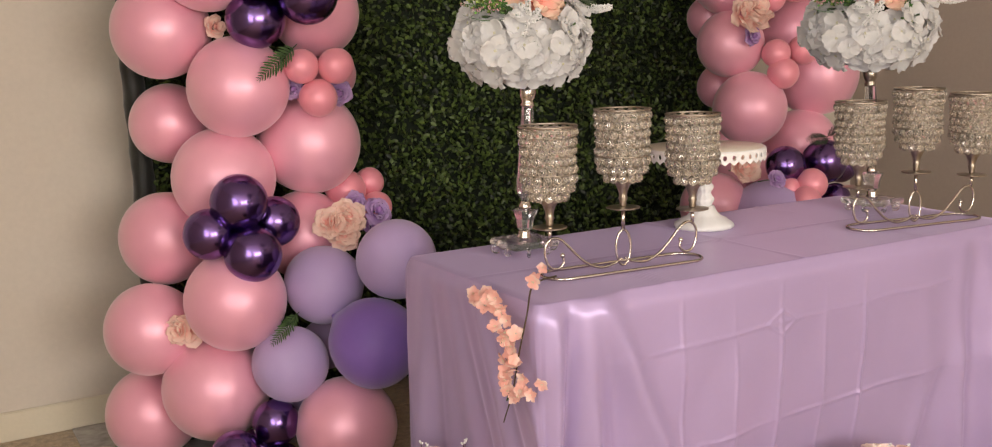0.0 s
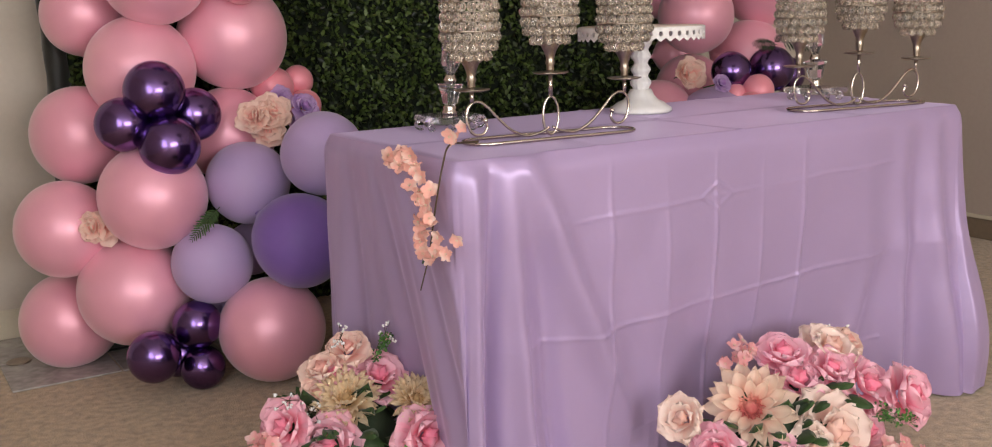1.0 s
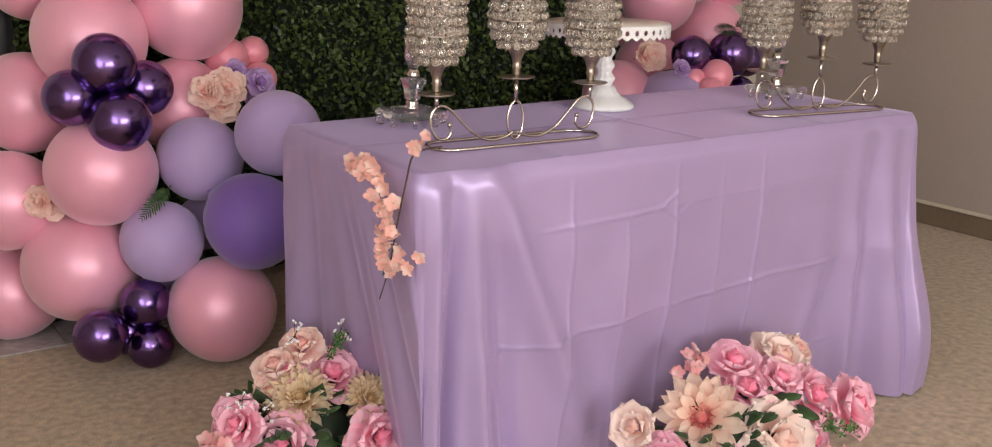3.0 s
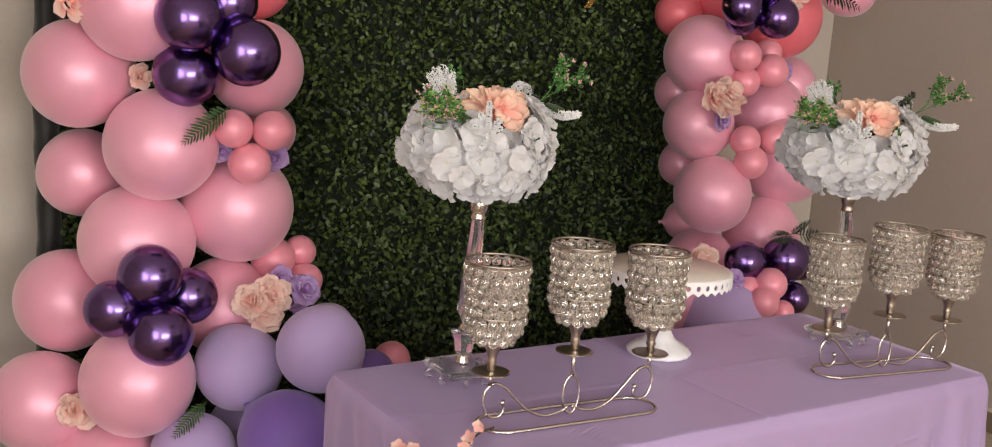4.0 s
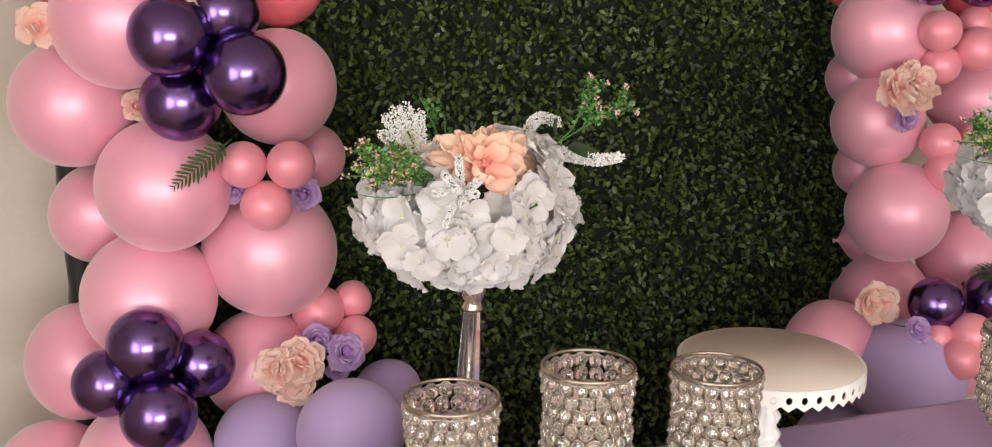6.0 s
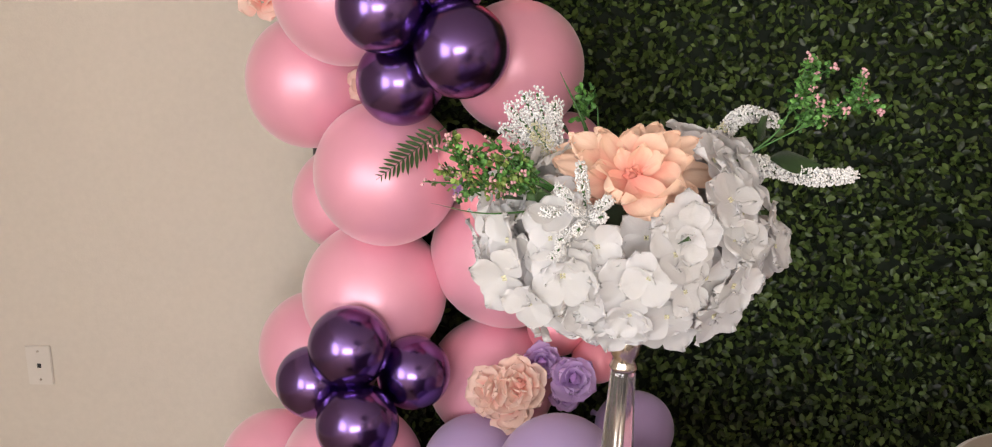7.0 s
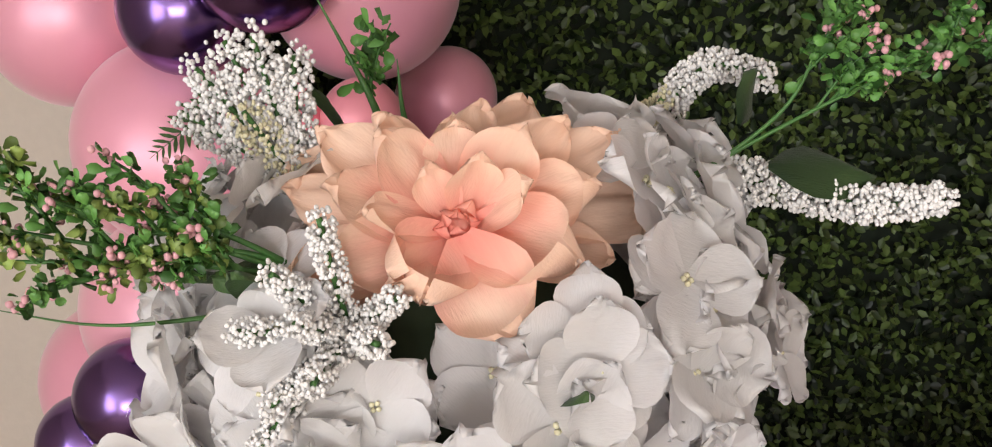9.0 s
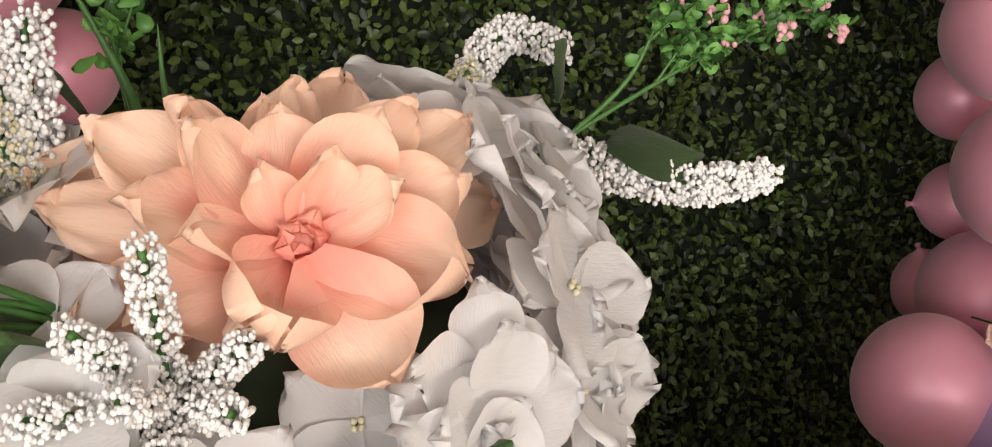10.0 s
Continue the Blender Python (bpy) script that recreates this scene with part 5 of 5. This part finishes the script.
# the bouquet at the long side
C = (1.885, 1.50, 0.10)
bq = thing("bouquet", pose(0.014, 0, 0), "low bouquet of pink roses around a large peach dahlia", "bouquet", "bouquets on the floor")
bouquet_base(bq, C, (0.165, 0.085, 0.10))
daisy(bq, "dahlia", DAH_H, DAH_P, ((9, 40, 0.014, 0.0, 0.75), (12, 24, 0.016, -0.004, 0.95), (13, 7, 0.016, -0.008, 1.06)), facing((1.775, 1.49, 0.197), C, (-0.75, -1.2, 0.35)), 1.12, "large peach dahlia with a red heart")
for name, look_, place, size, full in (("rose", "rose", (1.925, 1.545, 0.262), 0.92, 1), ("rose", "rose", (1.92, 1.50, 0.218), 0.92, 0.9), ("peony", "blush", (2.035, 1.515, 0.262), 0.98, 0.9), ("peony", "arch", (2.11, 1.53, 0.262), 0.6, 0.8),
                                       ("rose", "rose", (2.050, 1.43, 0.202), 1.0, 1), ("rose", "rose", (2.135, 1.385, 0.175), 1.0, 1.1), ("peony_bud", "blush", (1.640, 1.545, 0.187), 0.72, 2.2), ("rose", "rose", (1.682, 1.49, 0.127), 0.8, 1),
                                       ("rose", "rose", (1.798, 1.43, 0.083), 0.98, 1), ("peony", "blush", (1.925, 1.41, 0.135), 1.25, 1), ("peony", "blush", (1.86, 1.40, 0.12), 0.7, 1.2), ("rose", "rose", (1.985, 1.47, 0.24), 0.8, 1), ("blush_rose", "blush", (1.72, 1.44, 0.07), 0.55, 1.2), ("rose", "rose", (2.02, 1.40, 0.12), 0.75, 1.1)):
    rose(bq, name, look_, facing(place, C), size * 1.34, full)
blossom_cluster(bq, (1.80, 1.565, 0.285), 0.045, 12)
blossom_cluster(bq, (2.02, 1.335, 0.085), 0.05, 14)
blossom_cluster(bq, (2.06, 1.30, 0.075), 0.04, 9)
blossom_cluster(bq, (1.95, 1.345, 0.085), 0.04, 9)
lacy_leaf(bq, (1.72, 1.47, 0.145), (1.69, 1.43, 0.085), 11)
lacy_leaf(bq, (1.72, 1.46, 0.13), (1.735, 1.42, 0.10), 12)
lacy_leaf(bq, (1.825, 1.40, 0.065), (1.855, 1.36, 0.008), 13)
lacy_leaf(bq, (1.81, 1.40, 0.06), (1.82, 1.37, 0.02), 14)
gypsophila(bq, (1.745, 1.41, 0.05), (1.79, 1.46, 0.07), 15)
gypsophila(bq, (2.10, 1.55, 0.28), (2.03, 1.52, 0.18), 16)
sprig(bq, [(1.98, 1.44, 0.15), (2.04, 1.38, 0.15), (2.09, 1.35, 0.145)], SMALL_G, 203, 0.008, 110, 0.02, 8, 6)
for place, way, size in (((1.98, 1.43, 0.2), (0.2, -0.7, 0.0), 1.2), ((1.95, 1.45, 0.22), (0.4, -0.5, 0.2), 1.0), ((1.87, 1.42, 0.05), (0.4, -0.7, -0.2), 1.1), ((1.75, 1.45, 0.06), (-0.3, -0.7, -0.2), 1.0)):
    leaf_at(bq, place, way, size, 0.2)

# ---- blossom twig hanging over the table's corner ----
tw = thing("blossom_garland", pose(0, 0, 0), "twig of peach cherry blossom hanging over the cloth corner", "garland")
line = smooth_line([(1.345, 1.82, 0.762), (1.29, 1.79, 0.767), (1.215, 1.71, 0.776), (1.160, 1.640, 0.745), (1.158, 1.668, 0.665), (1.157, 1.695, 0.58), (1.157, 1.735, 0.502)], 10)
part("twig", mesh_from("twig", *tube(line, 0.0022, 7, taper=0.6), STEM_D), tw)
spray = random.Random(77)
hang = smooth_line([(1.154, 1.845, 0.752), (1.150, 1.775, 0.748), (1.148, 1.725, 0.722), (1.146, 1.690, 0.688), (1.147, 1.712, 0.640), (1.147, 1.700, 0.600), (1.147, 1.650, 0.572)], 8)
tips = [hang[int(k)] + Vector((0, -0.018, 0)) for k in np.linspace(0, len(hang) - 1, 34)]
tips += [Vector((1.148, 1.605, 0.620)), Vector((1.146, 1.588, 0.630)), Vector((1.147, 1.625, 0.600)), Vector((1.27, 1.77, 0.786)), Vector((1.25, 1.75, 0.790)), Vector((1.20, 1.70, 0.792))]
for k, q in enumerate(tips):
    off = Vector((spray.uniform(-0.012, 0.004), spray.uniform(-0.022, 0.022), spray.uniform(-0.020, 0.020)))
    d = Vector((-0.8, -0.7, 0.25)) + Vector((spray.uniform(-0.8, 0.8), spray.uniform(-0.8, 0.8), spray.uniform(-0.8, 0.8)))
    b = part("blossom", BLOSSOM["peach"][k % 3], tw, Matrix.Translation(q + off) @ aim(d.normalized(), spray.uniform(0, 6)) @ Matrix.Scale(spray.uniform(0.75, 1.1), 4))
    part("stamen", STAMEN, b)
for k in (6, 15, 22, 29):
    leaf_at(tw, tips[k] + Vector((-0.004, 0.012, -0.008)), (-0.5, 0.3 - 0.2 * (k % 3), -0.6), 0.32, 0.4)

# ---- flowers and ferns tucked between the balloons ----
def tucked(kind, x, y, z, size, n=1, way=(0, -0.9, 0.25)):
    word = "ruffled pale peach" if kind == "arch" else "lilac purple"
    ob = thing("artificial_flower", pose(x, y, z), word + " fabric rose tucked between the balloons", "flower", "flowers in the balloon garland")
    for k in range(n):
        off = Vector((0, 0, 0)) if k == 0 else Vector((0.045 * math.cos(k * 2.4 + 0.6), -0.004, 0.045 * math.sin(k * 2.4 - 2.2)))
        d = (Vector(way) + Vector((fl.uniform(-0.4, 0.4), 0, fl.uniform(-0.3, 0.3))) + off * 6).normalized()
        m = Matrix.Translation(off * size) @ aim(d, fl.uniform(0, 6))
        if kind == "arch":
            daisy(ob, "bloom", ARCH_H, RUFFLE_P, ((3, 58, 0.009, 0.0, 0.58), (4, 38, 0.012, -0.004, 0.74), (5, 16, 0.012, -0.009, 0.86)), m, size * (1.45 if k == 0 else 1.15))
        else:
            rose(ob, "bloom", kind, m, size * (1 if k == 0 else 0.85), 0.9)
    stem = tube([(0, 0.01, 0), (0.01, 0.10, -0.02)], 0.002, 6)
    part("stem", mesh_from("stem", *stem, STEM), ob)
    return ob


tucked("arch", 1.293, 2.915, 0.728, 0.85, 4)
tucked("lilac", 1.420, 2.935, 0.748, 0.8)
tucked("lilac", 1.358, 2.96, 0.778, 0.7)
tucked("lilac", 1.405, 2.945, 0.706, 0.55)
tucked("arch", 0.838, 2.985, 0.458, 0.7, 2)
tucked("arch", 1.000, 3.075, 1.318, 0.45)
tucked("arch", 0.818, 3.02, 1.493, 0.6)
tucked("arch", 1.130, 2.90, 1.605, 0.95, 3)
tucked("lilac", 1.195, 3.0, 1.133, 0.6)
tucked("lilac", 1.350, 3.02, 1.112, 0.7)
tucked("arch", 2.935, 2.92, 1.315, 0.95, 3)
tucked("lilac", 2.935, 2.915, 1.243, 0.72)
tucked("lilac", 3.24, 2.93, 1.424, 0.65)
tucked("arch", 3.165, 2.87, 1.70, 0.85, 2)
tucked("arch", 2.796, 2.79, 0.776, 0.75, 2)
tucked("lilac", 2.812, 2.655, 0.748, 0.6)
fern("fern_frond", (1.183, 2.90, 1.262), (1.048, 2.88, 1.162), (0.1, -1, 0.1), 0.165, "green artificial fern frond against the balloons")
fern("fern_frond", (1.103, 2.792, 0.512), (0.996, 2.776, 0.416), (-0.2, -0.9, 0.4), 0.125, "green artificial fern frond against the balloons")
fern("fern_frond", (0.955, 2.90, 1.645), (0.845, 2.87, 1.560), (0.1, -1, 0.1), 0.14, "green artificial fern frond against the balloons", True)
fern("fern_frond", (3.140, 2.80, 1.735), (3.395, 2.75, 1.645), (0.1, -1, 0.3), 0.26, "dark green artificial fern frond against the balloons", True)
fern("fern_frond", (3.12, 2.70, 0.865), (2.965, 2.68, 0.868), (0, -0.9, 0.5), 0.15, "dark artificial fern frond above the purple balloons", True)
fern("fern_frond", (3.12, 2.70, 0.875), (3.31, 2.66, 0.845), (0, -0.9, 0.5), 0.19, "dark artificial fern frond above the purple balloons", True)
fern("fern_frond", (3.10, 2.70, 0.87), (3.14, 2.65, 0.935), (0, -1, 0.2), 0.09, "dark artificial fern frond above the purple balloons", True)

# ---- the gold lettering ----
sign = thing("lettering_sign", pose(0, 0, 0), "gold cut-out birthday lettering on the hedge", "sign")


def letter(ch, size):
    cu = bpy.data.curves.new("letter", "FONT")
    cu.body, cu.size, cu.shear, cu.extrude, cu.offset = ch, size, 0.32, 0.003, 0.0035
    cu.bevel_depth, cu.resolution_u = 0.0004, 4
    tmp = bpy.data.objects.new("letter", cu)
    me = bpy.data.meshes.new_from_object(tmp)
    bpy.data.objects.remove(tmp)
    me.materials.append(GOLD)
    return me


pen = 0.0
turn = pose(1.515, 3.388, 1.632, 0, -0.5, 0)
for ch in "Happy Birthday":
    if ch == " ":
        pen += 0.055
        continue
    me = letter(ch, 0.165)
    xs = [v.co.x for v in me.vertices]
    part("letter", me, sign, turn @ Matrix.Translation((pen - min(xs) * 0.6, 0, 0)) @ pose(0, 0, 0, 90))
    pen += (max(xs) - min(xs)) * 0.97


# ---- bits of lint and paper on the carpet ----
lint_me = mesh_from("paper_scrap", *moved(ball(0.006, 6, 4), Matrix.Diagonal((1.3, 0.8, 0.22, 1))), BUDW, False)
for x, y, a in ((1.93, 0.93, 0.4), (1.90, 0.80, 1.3), (1.98, 0.87, 2.2), (2.10, 1.12, 0.9), (1.42, 1.15, 2.8)):
    thing("paper_scrap", pose(x, y, 0.0013, 0, 0, 57 * a), "tiny white scrap of paper lying on the carpet", "scrap", "scraps on the carpet", data=lint_me)
thing("dark_lint", pose(2.068, 0.994, 0.0018), "small dark bit of lint lying on the carpet", "lint", data=mesh_from("dark_lint", *moved(ball(0.007, 7, 4), Matrix.Diagonal((1.2, 0.9, 0.25, 1))), DARK, False))
